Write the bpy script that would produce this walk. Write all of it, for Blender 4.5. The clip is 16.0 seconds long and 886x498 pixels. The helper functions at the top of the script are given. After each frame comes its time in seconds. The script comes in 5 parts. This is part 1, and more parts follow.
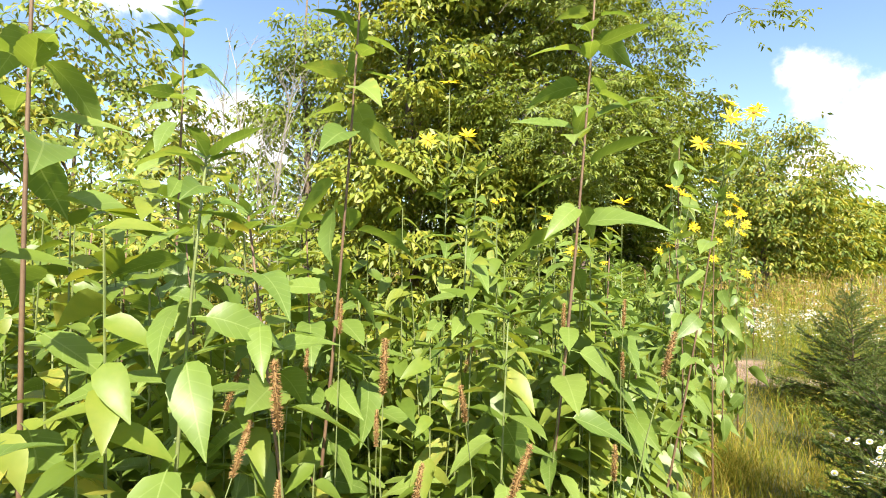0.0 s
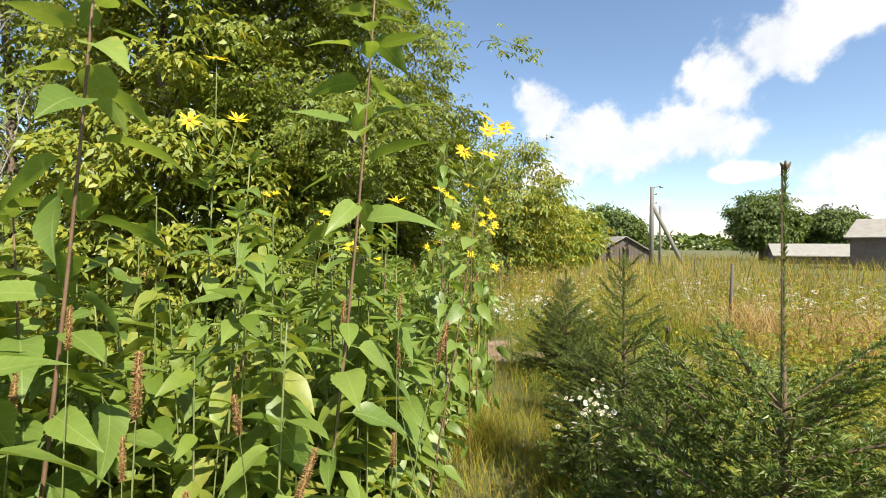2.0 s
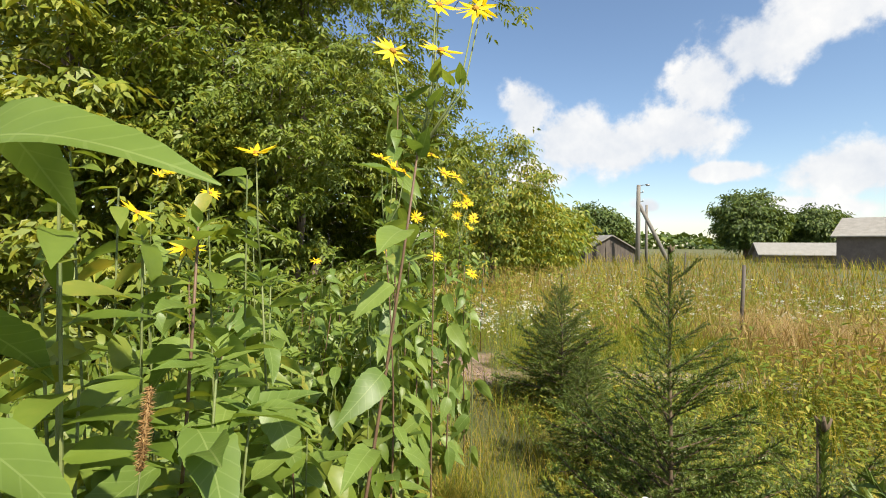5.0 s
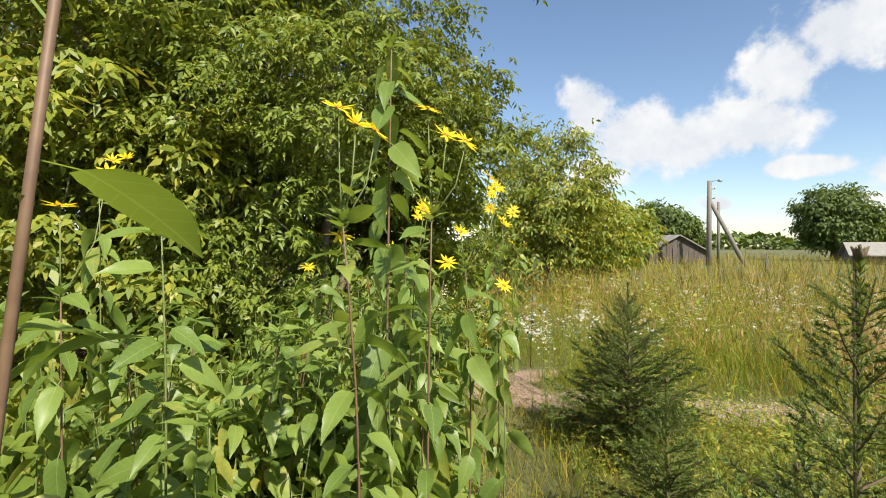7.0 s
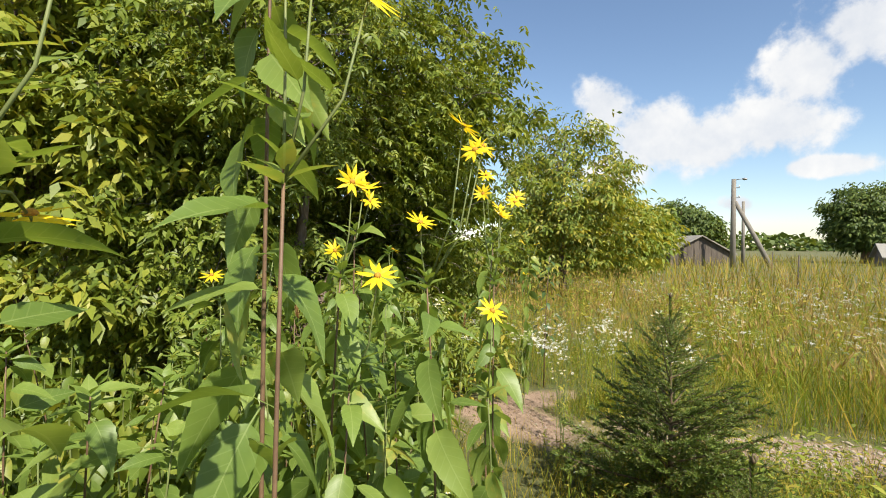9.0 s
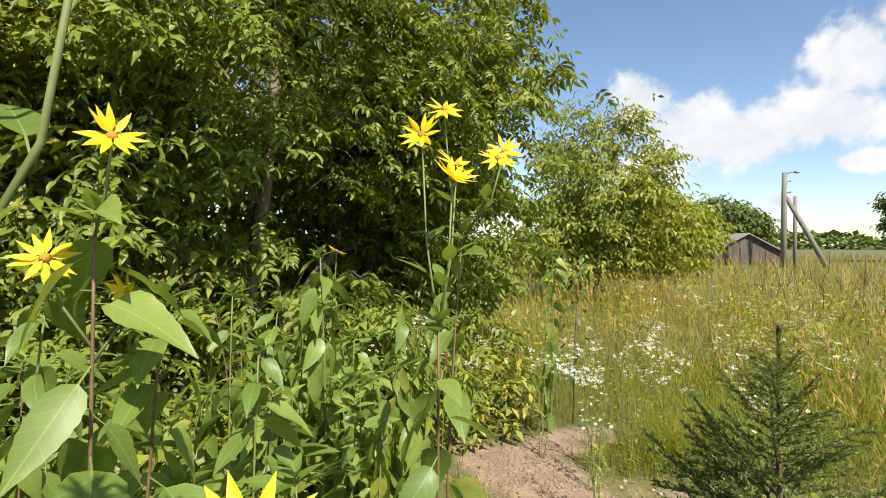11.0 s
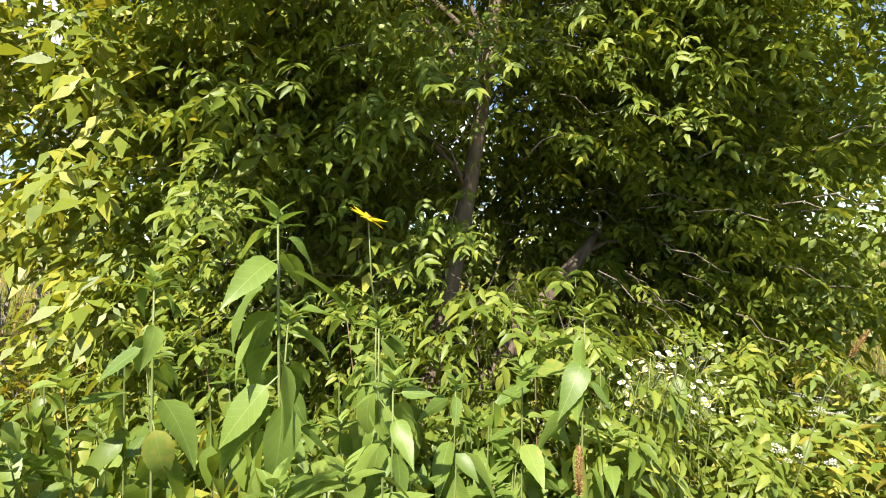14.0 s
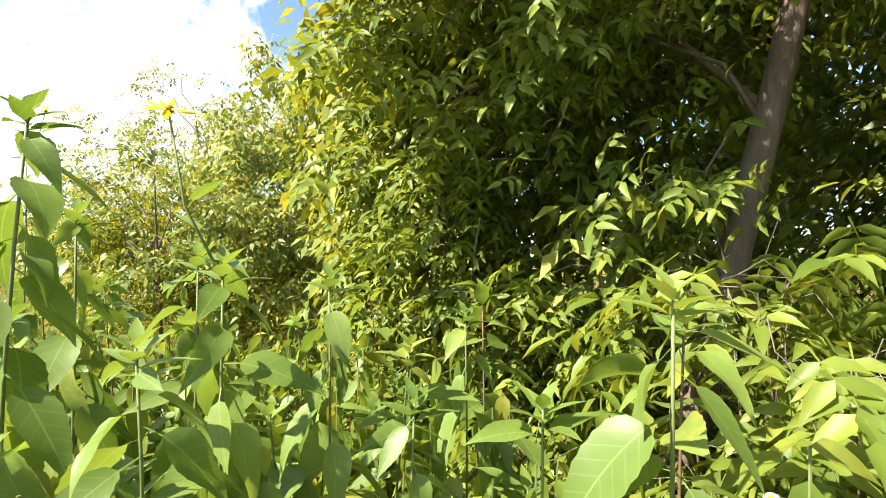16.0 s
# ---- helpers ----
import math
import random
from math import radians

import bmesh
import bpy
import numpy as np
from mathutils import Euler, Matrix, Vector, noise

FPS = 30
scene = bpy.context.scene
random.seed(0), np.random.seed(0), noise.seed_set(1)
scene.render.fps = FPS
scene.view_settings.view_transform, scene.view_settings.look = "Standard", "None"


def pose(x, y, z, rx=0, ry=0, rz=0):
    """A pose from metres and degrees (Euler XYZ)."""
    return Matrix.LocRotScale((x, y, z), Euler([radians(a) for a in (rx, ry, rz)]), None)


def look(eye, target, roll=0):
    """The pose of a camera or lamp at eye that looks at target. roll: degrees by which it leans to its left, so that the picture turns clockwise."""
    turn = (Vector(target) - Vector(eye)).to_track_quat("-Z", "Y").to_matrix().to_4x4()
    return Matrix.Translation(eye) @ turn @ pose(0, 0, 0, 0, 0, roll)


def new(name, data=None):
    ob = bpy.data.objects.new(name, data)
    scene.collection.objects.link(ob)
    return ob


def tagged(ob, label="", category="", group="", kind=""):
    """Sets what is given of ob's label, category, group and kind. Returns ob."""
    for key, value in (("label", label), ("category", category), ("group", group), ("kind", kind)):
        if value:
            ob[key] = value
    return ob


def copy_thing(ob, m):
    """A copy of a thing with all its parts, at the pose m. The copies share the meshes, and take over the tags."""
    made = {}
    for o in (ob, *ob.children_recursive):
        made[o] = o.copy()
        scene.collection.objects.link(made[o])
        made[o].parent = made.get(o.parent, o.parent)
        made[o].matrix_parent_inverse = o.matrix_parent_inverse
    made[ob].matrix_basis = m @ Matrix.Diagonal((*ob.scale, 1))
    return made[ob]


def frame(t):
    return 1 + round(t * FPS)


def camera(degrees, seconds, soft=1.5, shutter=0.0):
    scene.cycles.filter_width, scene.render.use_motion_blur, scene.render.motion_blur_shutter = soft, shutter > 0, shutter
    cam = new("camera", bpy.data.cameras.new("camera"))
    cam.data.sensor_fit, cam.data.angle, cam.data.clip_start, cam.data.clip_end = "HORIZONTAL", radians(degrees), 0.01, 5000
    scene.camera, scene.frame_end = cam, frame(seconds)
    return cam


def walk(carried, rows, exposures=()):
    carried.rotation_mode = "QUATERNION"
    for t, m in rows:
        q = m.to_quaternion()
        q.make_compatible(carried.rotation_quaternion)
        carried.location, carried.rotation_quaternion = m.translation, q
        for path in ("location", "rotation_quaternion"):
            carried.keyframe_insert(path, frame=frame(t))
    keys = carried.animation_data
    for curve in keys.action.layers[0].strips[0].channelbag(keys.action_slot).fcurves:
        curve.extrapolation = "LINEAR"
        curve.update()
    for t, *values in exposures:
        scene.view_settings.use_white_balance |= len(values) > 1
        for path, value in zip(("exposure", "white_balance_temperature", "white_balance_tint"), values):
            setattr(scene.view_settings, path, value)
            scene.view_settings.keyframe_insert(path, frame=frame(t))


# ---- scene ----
cam = camera(84, 16.0, soft=1.0)
PATH = [
    (0.0, pose(0.000, 0.000, 1.650, 90.00, 0.00, 0.00)),
    (0.5, pose(-0.027, -0.027, 1.650, 89.90, 0.00, -7.20)),
    (1.0, pose(-0.015, -0.011, 1.650, 89.80, -0.20, -13.00)),
    (1.5, pose(-0.027, -0.008, 1.650, 89.70, -0.20, -20.00)),
    (2.0, pose(-0.015, 0.023, 1.650, 89.60, -0.30, -25.90)),
    (2.5, pose(0.076, 0.137, 1.650, 89.50, -0.30, -27.80)),
    (3.0, pose(0.201, 0.281, 1.650, 89.50, -0.20, -27.80)),
    (3.5, pose(0.300, 0.483, 1.650, 89.50, -0.30, -27.90)),
    (4.0, pose(0.376, 0.669, 1.650, 89.50, -0.30, -27.90)),
    (4.5, pose(0.505, 0.828, 1.650, 89.50, -0.30, -27.90)),
    (7.0, pose(1.186, 1.649, 1.650, 89.60, -0.10, -21.00)),
    (7.5, pose(1.300, 1.832, 1.650, 89.70, -0.10, -19.10)),
    (8.0, pose(1.398, 2.025, 1.650, 89.60, -0.30, -19.10)),
    (8.5, pose(1.520, 2.196, 1.650, 89.60, -0.30, -19.20)),
    (9.0, pose(1.683, 2.417, 1.650, 89.60, -0.30, -19.20)),
    (9.5, pose(1.801, 2.671, 1.650, 89.60, -0.30, -19.20)),
    (10.0, pose(1.965, 2.953, 1.650, 89.60, -0.20, -19.30)),
    (12.5, pose(2.744, 3.900, 1.644, 89.50, 0.00, 1.50)),
    (13.0, pose(2.844, 4.124, 1.590, 89.60, -0.20, 8.50)),
    (13.5, pose(2.935, 4.377, 1.590, 89.50, -0.30, 14.50)),
    (14.0, pose(3.064, 4.618, 1.550, 90.00, 0.10, 23.80)),
    (14.5, pose(3.216, 4.937, 1.520, 90.50, 0.30, 34.60)),
    (15.0, pose(3.292, 5.208, 1.461, 90.80, 0.20, 42.00)),
    (15.5, pose(3.340, 5.502, 1.446, 91.10, -0.10, 54.70)),
    (16.0, pose(3.311, 5.768, 1.385, 91.50, -0.40, 71.50)),
]
EXPOSURES = [(0.0, 1.5), (1.5, 1.15), (3.0, 0.85), (7.0, 0.8), (10.0, 0.8), (12.5, 1.1), (14.0, 1.4), (15.0, 1.55), (16.0, 1.7)]
walk(cam, PATH, EXPOSURES)
# ---------------------------------------------------------------- world and sun
SUN_AZ, SUN_EL = -168.0, 46.0      # degrees to the left of the first heading, above the horizon
sa, se = radians(SUN_AZ), radians(SUN_EL)
SUN_DIR = Vector((-math.sin(sa) * math.cos(se), math.cos(sa) * math.cos(se), math.sin(se)))
sun = new("sun", bpy.data.lights.new("sun", "SUN"))
sun.data.energy, sun.data.angle, sun.data.color = 5.0, radians(0.6), (1.0, 0.92, 0.78)
sun.matrix_world = look(SUN_DIR * 50, (0, 0, 0))


def sky_way(az, el):
    a, e = radians(az), radians(el)
    return (-math.sin(a) * math.cos(e), math.cos(a) * math.cos(e), math.sin(e))


# cumulus clouds: bearing, height, half width and half height in degrees
CLOUDS = [(-37, 15, 3.5, 4.0), (-42, 11.5, 5.5, 4.6), (-47, 10.5, 6, 3.6), (-53, 11.5, 6, 3.6), (-38, 8, 3.5, 2.0),
          (-55.5, 16, 4, 4), (-60, 19, 6, 4.5), (-67, 23, 9, 6), (-77, 26, 11, 7), (-57, 7.5, 4.5, 1.2),
          (-68, 7, 7, 3), (-80, 8, 9, 4), (-63, 3.6, 7, 1.2), (-50, 4.2, 2.4, 1.2),
          (24, 12, 9, 6), (34, 24, 8, 5), (70, 20, 16, 10), (104, 13, 17, 14), (110, 30, 20, 9), (160, 26, 26, 10), (-140, 24, 26, 9),
          # high clouds out of view, added for more fill light in the shadows
          (150, 52, 40, 12), (-120, 45, 34, 13), (60, 54, 34, 11), (-10, 62, 40, 12), (-110, 66, 50, 9)]


def make_world():
    w = bpy.data.worlds.new("sky")
    scene.world = w
    w.use_nodes = True
    nt = w.node_tree
    nt.nodes.clear()
    N, L = nt.nodes.new, nt.links.new
    sky = N("ShaderNodeTexSky")
    sky.sky_type, sky.sun_disc = "NISHITA", False
    sky.sun_elevation, sky.sun_rotation = se, -sa
    sky.air_density, sky.dust_density, sky.ozone_density = 1.0, 0.25, 1.6
    co = N("ShaderNodeTexCoord")

    def m(op, a, b=None, c=None):
        n = N("ShaderNodeMath")
        n.operation = op
        for i, v in enumerate((a, b, c)):
            if v is None:
                continue
            if isinstance(v, (int, float)):
                n.inputs[i].default_value = v
            else:
                L(v, n.inputs[i])
        return n.outputs[0]

    sep = N("ShaderNodeSeparateXYZ")
    L(co.outputs["Generated"], sep.inputs[0])
    az = m("DEGREES", m("ARCTAN2", m("MULTIPLY", sep.outputs[0], -1.0), sep.outputs[1]))
    el = m("DEGREES", m("ARCSINE", sep.outputs[2]))
    n1 = N("ShaderNodeTexNoise")
    n1.inputs["Scale"].default_value, n1.inputs["Detail"].default_value, n1.inputs["Roughness"].default_value = 9.0, 9.0, 0.6
    L(co.outputs["Generated"], n1.inputs["Vector"])
    n2 = N("ShaderNodeTexNoise")
    n2.inputs["Scale"].default_value, n2.inputs["Detail"].default_value = 30.0, 5.0
    L(co.outputs["Generated"], n2.inputs["Vector"])
    total = None
    for a, e, ra, re in CLOUDS:
        du = m("DIVIDE", m("SUBTRACT", az, a), ra)
        dv = m("DIVIDE", m("SUBTRACT", el, e), re)
        d = m("SQRT", m("ADD", m("MULTIPLY", du, du), m("MULTIPLY", dv, dv)))
        f = m("SUBTRACT", 1.0, d)
        total = f if total is None else m("SMOOTH_MAX", total, f, 0.35)
    dens = m("ADD", total, m("MULTIPLY", m("SUBTRACT", n1.outputs[0], 0.5), 2.1))
    dens = m("ADD", dens, m("MULTIPLY", m("SUBTRACT", n2.outputs[0], 0.5), 0.35))
    mask = N("ShaderNodeMapRange")
    mask.interpolation_type = "SMOOTHSTEP"
    mask.inputs["From Min"].default_value, mask.inputs["From Max"].default_value = 0.02, 0.42
    L(dens, mask.inputs["Value"])
    shade = N("ShaderNodeValToRGB")
    shade.color_ramp.elements[0].color = (0.62, 0.68, 0.78, 1)
    shade.color_ramp.elements[1].color = (1.0, 0.99, 0.97, 1)
    shade.color_ramp.elements[0].position, shade.color_ramp.elements[1].position = 0.28, 0.62
    L(m("ADD", m("MULTIPLY", n1.outputs[0], 0.75), 0.14), shade.inputs[0])
    bgs, bgc, mix, out = N("ShaderNodeBackground"), N("ShaderNodeBackground"), N("ShaderNodeMixShader"), N("ShaderNodeOutputWorld")
    L(sky.outputs[0], bgs.inputs["Color"])
    bgs.inputs["Strength"].default_value = 0.096
    L(shade.outputs[0], bgc.inputs["Color"])
    bgc.inputs["Strength"].default_value = 0.59
    L(m("MULTIPLY", mask.outputs[0], 0.96), mix.inputs[0])
    L(bgs.outputs[0], mix.inputs[1])
    L(bgc.outputs[0], mix.inputs[2])
    L(mix.outputs[0], out.inputs["Surface"])


make_world()


# ---------------------------------------------------------------- materials
def nodes(name):
    mt = bpy.data.materials.new(name)
    mt.use_nodes = True
    mt.node_tree.nodes.clear()
    return mt, mt.node_tree.nodes.new, mt.node_tree.links.new


def ramp(N, stops):
    r = N("ShaderNodeValToRGB")
    e = r.color_ramp.elements
    while len(e) < len(stops):
        e.new(0.5)
    for el, (p, c) in zip(e, stops):
        el.position, el.color = p, (*c, 1)
    return r


def leaf_mat(name, stops, rough=0.5, trans=0.35, per="island", scale=40.0, glow=(1.36, 1.13, 0.54), spec=0.4, veins=False):
    """Foliage: colours spread over the leaves, finer blotches and veins, light coming through."""
    mt, N, L = nodes(name)
    if per == "island":
        src = N("ShaderNodeNewGeometry").outputs["Random Per Island"]
    else:
        src = N("ShaderNodeObjectInfo").outputs["Random"]
    co = N("ShaderNodeTexCoord")
    nz = N("ShaderNodeTexNoise")
    nz.inputs["Scale"].default_value, nz.inputs["Detail"].default_value = scale, 4.0
    L(co.outputs["Object"], nz.inputs["Vector"])
    a = N("ShaderNodeMath")
    a.operation = "MULTIPLY_ADD"
    a.inputs[1].default_value, a.inputs[2].default_value = 0.5, -0.25
    L(nz.outputs[0], a.inputs[0])
    b = N("ShaderNodeMath")
    b.operation, b.use_clamp = "ADD", True
    L(a.outputs[0], b.inputs[0])
    L(src, b.inputs[1])
    r = ramp(N, stops)
    L(b.outputs[0], r.inputs[0])
    colour = r.outputs[0]
    if veins:
        # a pale midrib and side veins that slant towards the tip
        sx = N("ShaderNodeSeparateXYZ")
        L(co.outputs["Object"], sx.inputs[0])

        def q(op, u, v):
            n = N("ShaderNodeMath")
            n.operation = op
            for i, w in enumerate((u, v)):
                if isinstance(w, (int, float)):
                    n.inputs[i].default_value = w
                else:
                    L(w, n.inputs[i])
            return n.outputs[0]

        ax = q("ABSOLUTE", sx.outputs[0], 0.0)
        rib = q("LESS_THAN", ax, 0.0014)
        wave = q("SINE", q("MULTIPLY", q("SUBTRACT", sx.outputs[1], q("MULTIPLY", ax, 0.9)), 250.0), 0.0)
        vein = q("MULTIPLY", q("GREATER_THAN", wave, 0.94), 0.4)
        pale = N("ShaderNodeMix")
        pale.data_type = "RGBA"
        L(q("MULTIPLY", q("MAXIMUM", rib, vein), 0.4), pale.inputs[0])
        L(r.outputs[0], pale.inputs[6])
        pale.inputs[7].default_value = (0.36, 0.44, 0.16, 1)
        colour = pale.outputs[2]
    p = N("ShaderNodeBsdfPrincipled")
    p.inputs["Roughness"].default_value = rough
    p.inputs["Specular IOR Level"].default_value = spec
    L(colour, p.inputs["Base Color"])
    t = N("ShaderNodeBsdfTranslucent")
    mul = N("ShaderNodeMix")
    mul.data_type, mul.blend_type = "RGBA", "MULTIPLY"
    mul.inputs[0].default_value = 1.0
    L(colour, mul.inputs[6])
    mul.inputs[7].default_value = (*glow, 1)
    L(mul.outputs[2], t.inputs["Color"])
    bp = N("ShaderNodeBump")
    bp.inputs["Strength"].default_value, bp.inputs["Distance"].default_value = 0.25, 0.004
    L(nz.outputs[0], bp.inputs["Height"])
    L(bp.outputs[0], p.inputs["Normal"])
    mx, out = N("ShaderNodeMixShader"), N("ShaderNodeOutputMaterial")
    mx.inputs[0].default_value = trans
    L(p.outputs[0], mx.inputs[1])
    L(t.outputs[0], mx.inputs[2])
    L(mx.outputs[0], out.inputs["Surface"])
    return mt


def solid_mat(name, stops, rough=0.8, scale=8.0, bump=0.4, dist=0.01, stretch=(1, 1, 1), metal=0.0, fine=6.0):
    """Bark, wood, stone, roofing: two scales of noise and relief."""
    mt, N, L = nodes(name)
    co, mp = N("ShaderNodeTexCoord"), N("ShaderNodeMapping")
    mp.inputs["Scale"].default_value = stretch
    L(co.outputs["Object"], mp.inputs["Vector"])
    n1, n2 = N("ShaderNodeTexNoise"), N("ShaderNodeTexNoise")
    n1.inputs["Scale"].default_value, n1.inputs["Detail"].default_value = scale, 6.0
    n2.inputs["Scale"].default_value, n2.inputs["Detail"].default_value = scale * fine, 4.0
    L(mp.outputs[0], n1.inputs["Vector"])
    L(mp.outputs[0], n2.inputs["Vector"])
    mixv = N("ShaderNodeMath")
    mixv.operation = "MULTIPLY_ADD"
    mixv.inputs[1].default_value = 0.4
    L(n2.outputs[0], mixv.inputs[0])
    h = N("ShaderNodeMath")
    h.operation = "MULTIPLY"
    h.inputs[1].default_value = 0.6
    L(n1.outputs[0], h.inputs[0])
    L(h.outputs[0], mixv.inputs[2])
    r = ramp(N, stops)
    L(mixv.outputs[0], r.inputs[0])
    p, out, bp = N("ShaderNodeBsdfPrincipled"), N("ShaderNodeOutputMaterial"), N("ShaderNodeBump")
    p.inputs["Roughness"].default_value, p.inputs["Metallic"].default_value = rough, metal
    bp.inputs["Strength"].default_value, bp.inputs["Distance"].default_value = bump, dist
    L(mixv.outputs[0], bp.inputs["Height"])
    L(bp.outputs[0], p.inputs["Normal"])
    L(r.outputs[0], p.inputs["Base Color"])
    L(p.outputs[0], out.inputs["Surface"])
    return mt


M_SUNLEAF = leaf_mat("sunchoke_leaf", [(0.0, (0.13, 0.205, 0.04)), (0.55, (0.195, 0.28, 0.054)), (0.95, (0.25, 0.33, 0.072)), (1.0, (0.34, 0.35, 0.075))], rough=0.44, trans=0.42, spec=0.5, glow=(1.2, 1.12, 0.58), per="object", scale=26.0, veins=True)
M_THICKET = leaf_mat("thicket_leaf", [(0.0, (0.12, 0.19, 0.027)), (0.6, (0.195, 0.27, 0.04)), (0.94, (0.28, 0.32, 0.055)), (1.0, (0.36, 0.35, 0.065))], rough=0.44, trans=0.46, spec=0.5)
M_STEM = solid_mat("green_stem", [(0.35, (0.11, 0.15, 0.04)), (0.65, (0.18, 0.20, 0.07))], 0.6, 14, 0.2, 0.002)
M_STEMRED = solid_mat("reddish_stem", [(0.3, (0.10, 0.055, 0.035)), (0.7, (0.19, 0.12, 0.065))], 0.6, 14, 0.3, 0.002)
M_PETAL = leaf_mat("yellow_petal", [(0.0, (0.86, 0.58, 0.012)), (1.0, (0.92, 0.70, 0.02))], rough=0.5, trans=0.42, glow=(1.0, 0.95, 0.6), per="island", scale=60)
M_DISC = solid_mat("flower_disc", [(0.35, (0.30, 0.11, 0.012)), (0.65, (0.55, 0.30, 0.02))], 0.8, 300, 0.8, 0.002)
M_MAPLE = leaf_mat("maple_leaf", [(0.0, (0.115, 0.17, 0.024)), (0.6, (0.19, 0.25, 0.036)), (0.95, (0.265, 0.31, 0.048)), (1.0, (0.31, 0.33, 0.056))], rough=0.45, trans=0.42)
M_MAPLEWARM = leaf_mat("warm_maple_leaf", [(0.0, (0.15, 0.20, 0.028)), (0.6, (0.24, 0.29, 0.04)), (1.0, (0.37, 0.365, 0.056))], rough=0.45, trans=0.40)
M_MAPLEYEL = leaf_mat("yellowing_leaf", [(0.0, (0.121, 0.19, 0.032)), (0.6, (0.209, 0.26, 0.039)), (1.0, (0.396, 0.36, 0.054))], rough=0.5, trans=0.38)
M_FARLEAF = leaf_mat("far_leaf", [(0.0, (0.05, 0.085, 0.016)), (0.6, (0.09, 0.14, 0.024)), (1.0, (0.15, 0.19, 0.034))], rough=0.6, trans=0.25, scale=2.0)
M_BARK = solid_mat("maple_bark", [(0.3, (0.075, 0.055, 0.04)), (0.55, (0.15, 0.11, 0.08)), (0.75, (0.22, 0.17, 0.13))], 0.9, 9, 0.9, 0.02, (1, 1, 0.25))
M_TWIG = solid_mat("twig", [(0.3, (0.09, 0.07, 0.05)), (0.7, (0.20, 0.17, 0.13))], 0.85, 20, 0.4, 0.004)
M_DEAD = solid_mat("dead_twig", [(0.3, (0.16, 0.14, 0.12)), (0.7, (0.34, 0.31, 0.28))], 0.9, 20, 0.3, 0.004)
M_NEEDLE = leaf_mat("spruce_needle", [(0.0, (0.065, 0.11, 0.022)), (0.6, (0.12, 0.175, 0.032)), (0.94, (0.20, 0.245, 0.045)), (1.0, (0.28, 0.18, 0.07))], rough=0.45, trans=0.25, scale=6)
M_SPRUCEBARK = solid_mat("spruce_bark", [(0.3, (0.07, 0.05, 0.028)), (0.7, (0.15, 0.105, 0.06))], 0.85, 30, 0.5, 0.004)
M_GRASS = leaf_mat("meadow_grass", [(0.0, (0.115, 0.16, 0.017)), (0.4, (0.21, 0.225, 0.026)), (0.75, (0.35, 0.285, 0.04)), (1.0, (0.47, 0.355, 0.08))], rough=0.65, trans=0.3, scale=3, spec=0.15)
M_GREENGRASS = leaf_mat("green_grass", [(0.0, (0.10, 0.175, 0.016)), (0.6, (0.20, 0.262, 0.025)), (1.0, (0.455, 0.342, 0.050))], rough=0.6, trans=0.32, scale=3, spec=0.2)
M_DRY = leaf_mat("dry_grass", [(0.0, (0.36, 0.21, 0.075)), (0.5, (0.46, 0.30, 0.12)), (1.0, (0.52, 0.41, 0.20))], rough=0.7, trans=0.25, scale=4, glow=(1, 0.9, 0.7))
M_SEED = leaf_mat("foxtail_bristle", [(0.0, (0.24, 0.13, 0.05)), (0.6, (0.36, 0.22, 0.085)), (1.0, (0.46, 0.33, 0.13))], rough=0.7, trans=0.3, scale=50, glow=(1, 0.9, 0.7))
M_SEEDTAN = leaf_mat("seed_plume", [(0.0, (0.29, 0.205, 0.07)), (0.6, (0.38, 0.275, 0.095)), (1.0, (0.46, 0.335, 0.13))], rough=0.7, trans=0.3, scale=20, glow=(1, 0.9, 0.7), spec=0.15)
M_WHITE = leaf_mat("white_ray", [(0.0, (0.78, 0.78, 0.74)), (1.0, (0.86, 0.86, 0.84))], rough=0.6, trans=0.3, glow=(1, 1, 1))
M_EYE = solid_mat("daisy_eye", [(0.3, (0.62, 0.42, 0.03)), (0.7, (0.75, 0.58, 0.05))], 0.8, 300, 0.5, 0.001)
M_WEED = leaf_mat("weed_leaf", [(0.0, (0.136, 0.207, 0.026)), (0.6, (0.259, 0.305, 0.043)), (1.0, (0.455, 0.378, 0.069))], rough=0.55, trans=0.36)
M_DARKWEED = leaf_mat("dark_weed_leaf", [(0.0, (0.035, 0.075, 0.025)), (1.0, (0.075, 0.13, 0.035))], rough=0.5, trans=0.25)
M_SOIL = solid_mat("stone", [(0.3, (0.22, 0.18, 0.14)), (0.7, (0.42, 0.36, 0.29))], 0.95, 30, 0.6, 0.006)
M_CLOD = solid_mat("soil_clod", [(0.3, (0.14, 0.095, 0.065)), (0.7, (0.33, 0.24, 0.175))], 0.95, 40, 0.6, 0.004)
M_WOODGREY = solid_mat("weathered_wood", [(0.3, (0.065, 0.052, 0.042)), (0.7, (0.15, 0.125, 0.105))], 0.9, 4, 0.5, 0.01, (1, 1, 0.15))
M_POLE = solid_mat("pole_wood", [(0.3, (0.13, 0.115, 0.10)), (0.7, (0.24, 0.22, 0.19))], 0.9, 5, 0.5, 0.01, (1, 1, 0.1))
M_SLATE = solid_mat("fibre_cement_roof", [(0.3, (0.20, 0.185, 0.16)), (0.7, (0.33, 0.31, 0.275))], 0.9, 2, 0.4, 0.02)
M_PALEROOF = solid_mat("pale_roof", [(0.3, (0.22, 0.21, 0.19)), (0.7, (0.30, 0.29, 0.26))], 0.9, 2, 0.3, 0.02)
M_BRICKWALL = solid_mat("dim_brick_wall", [(0.3, (0.10, 0.08, 0.075)), (0.7, (0.17, 0.14, 0.13))], 0.9, 3, 0.4, 0.01)
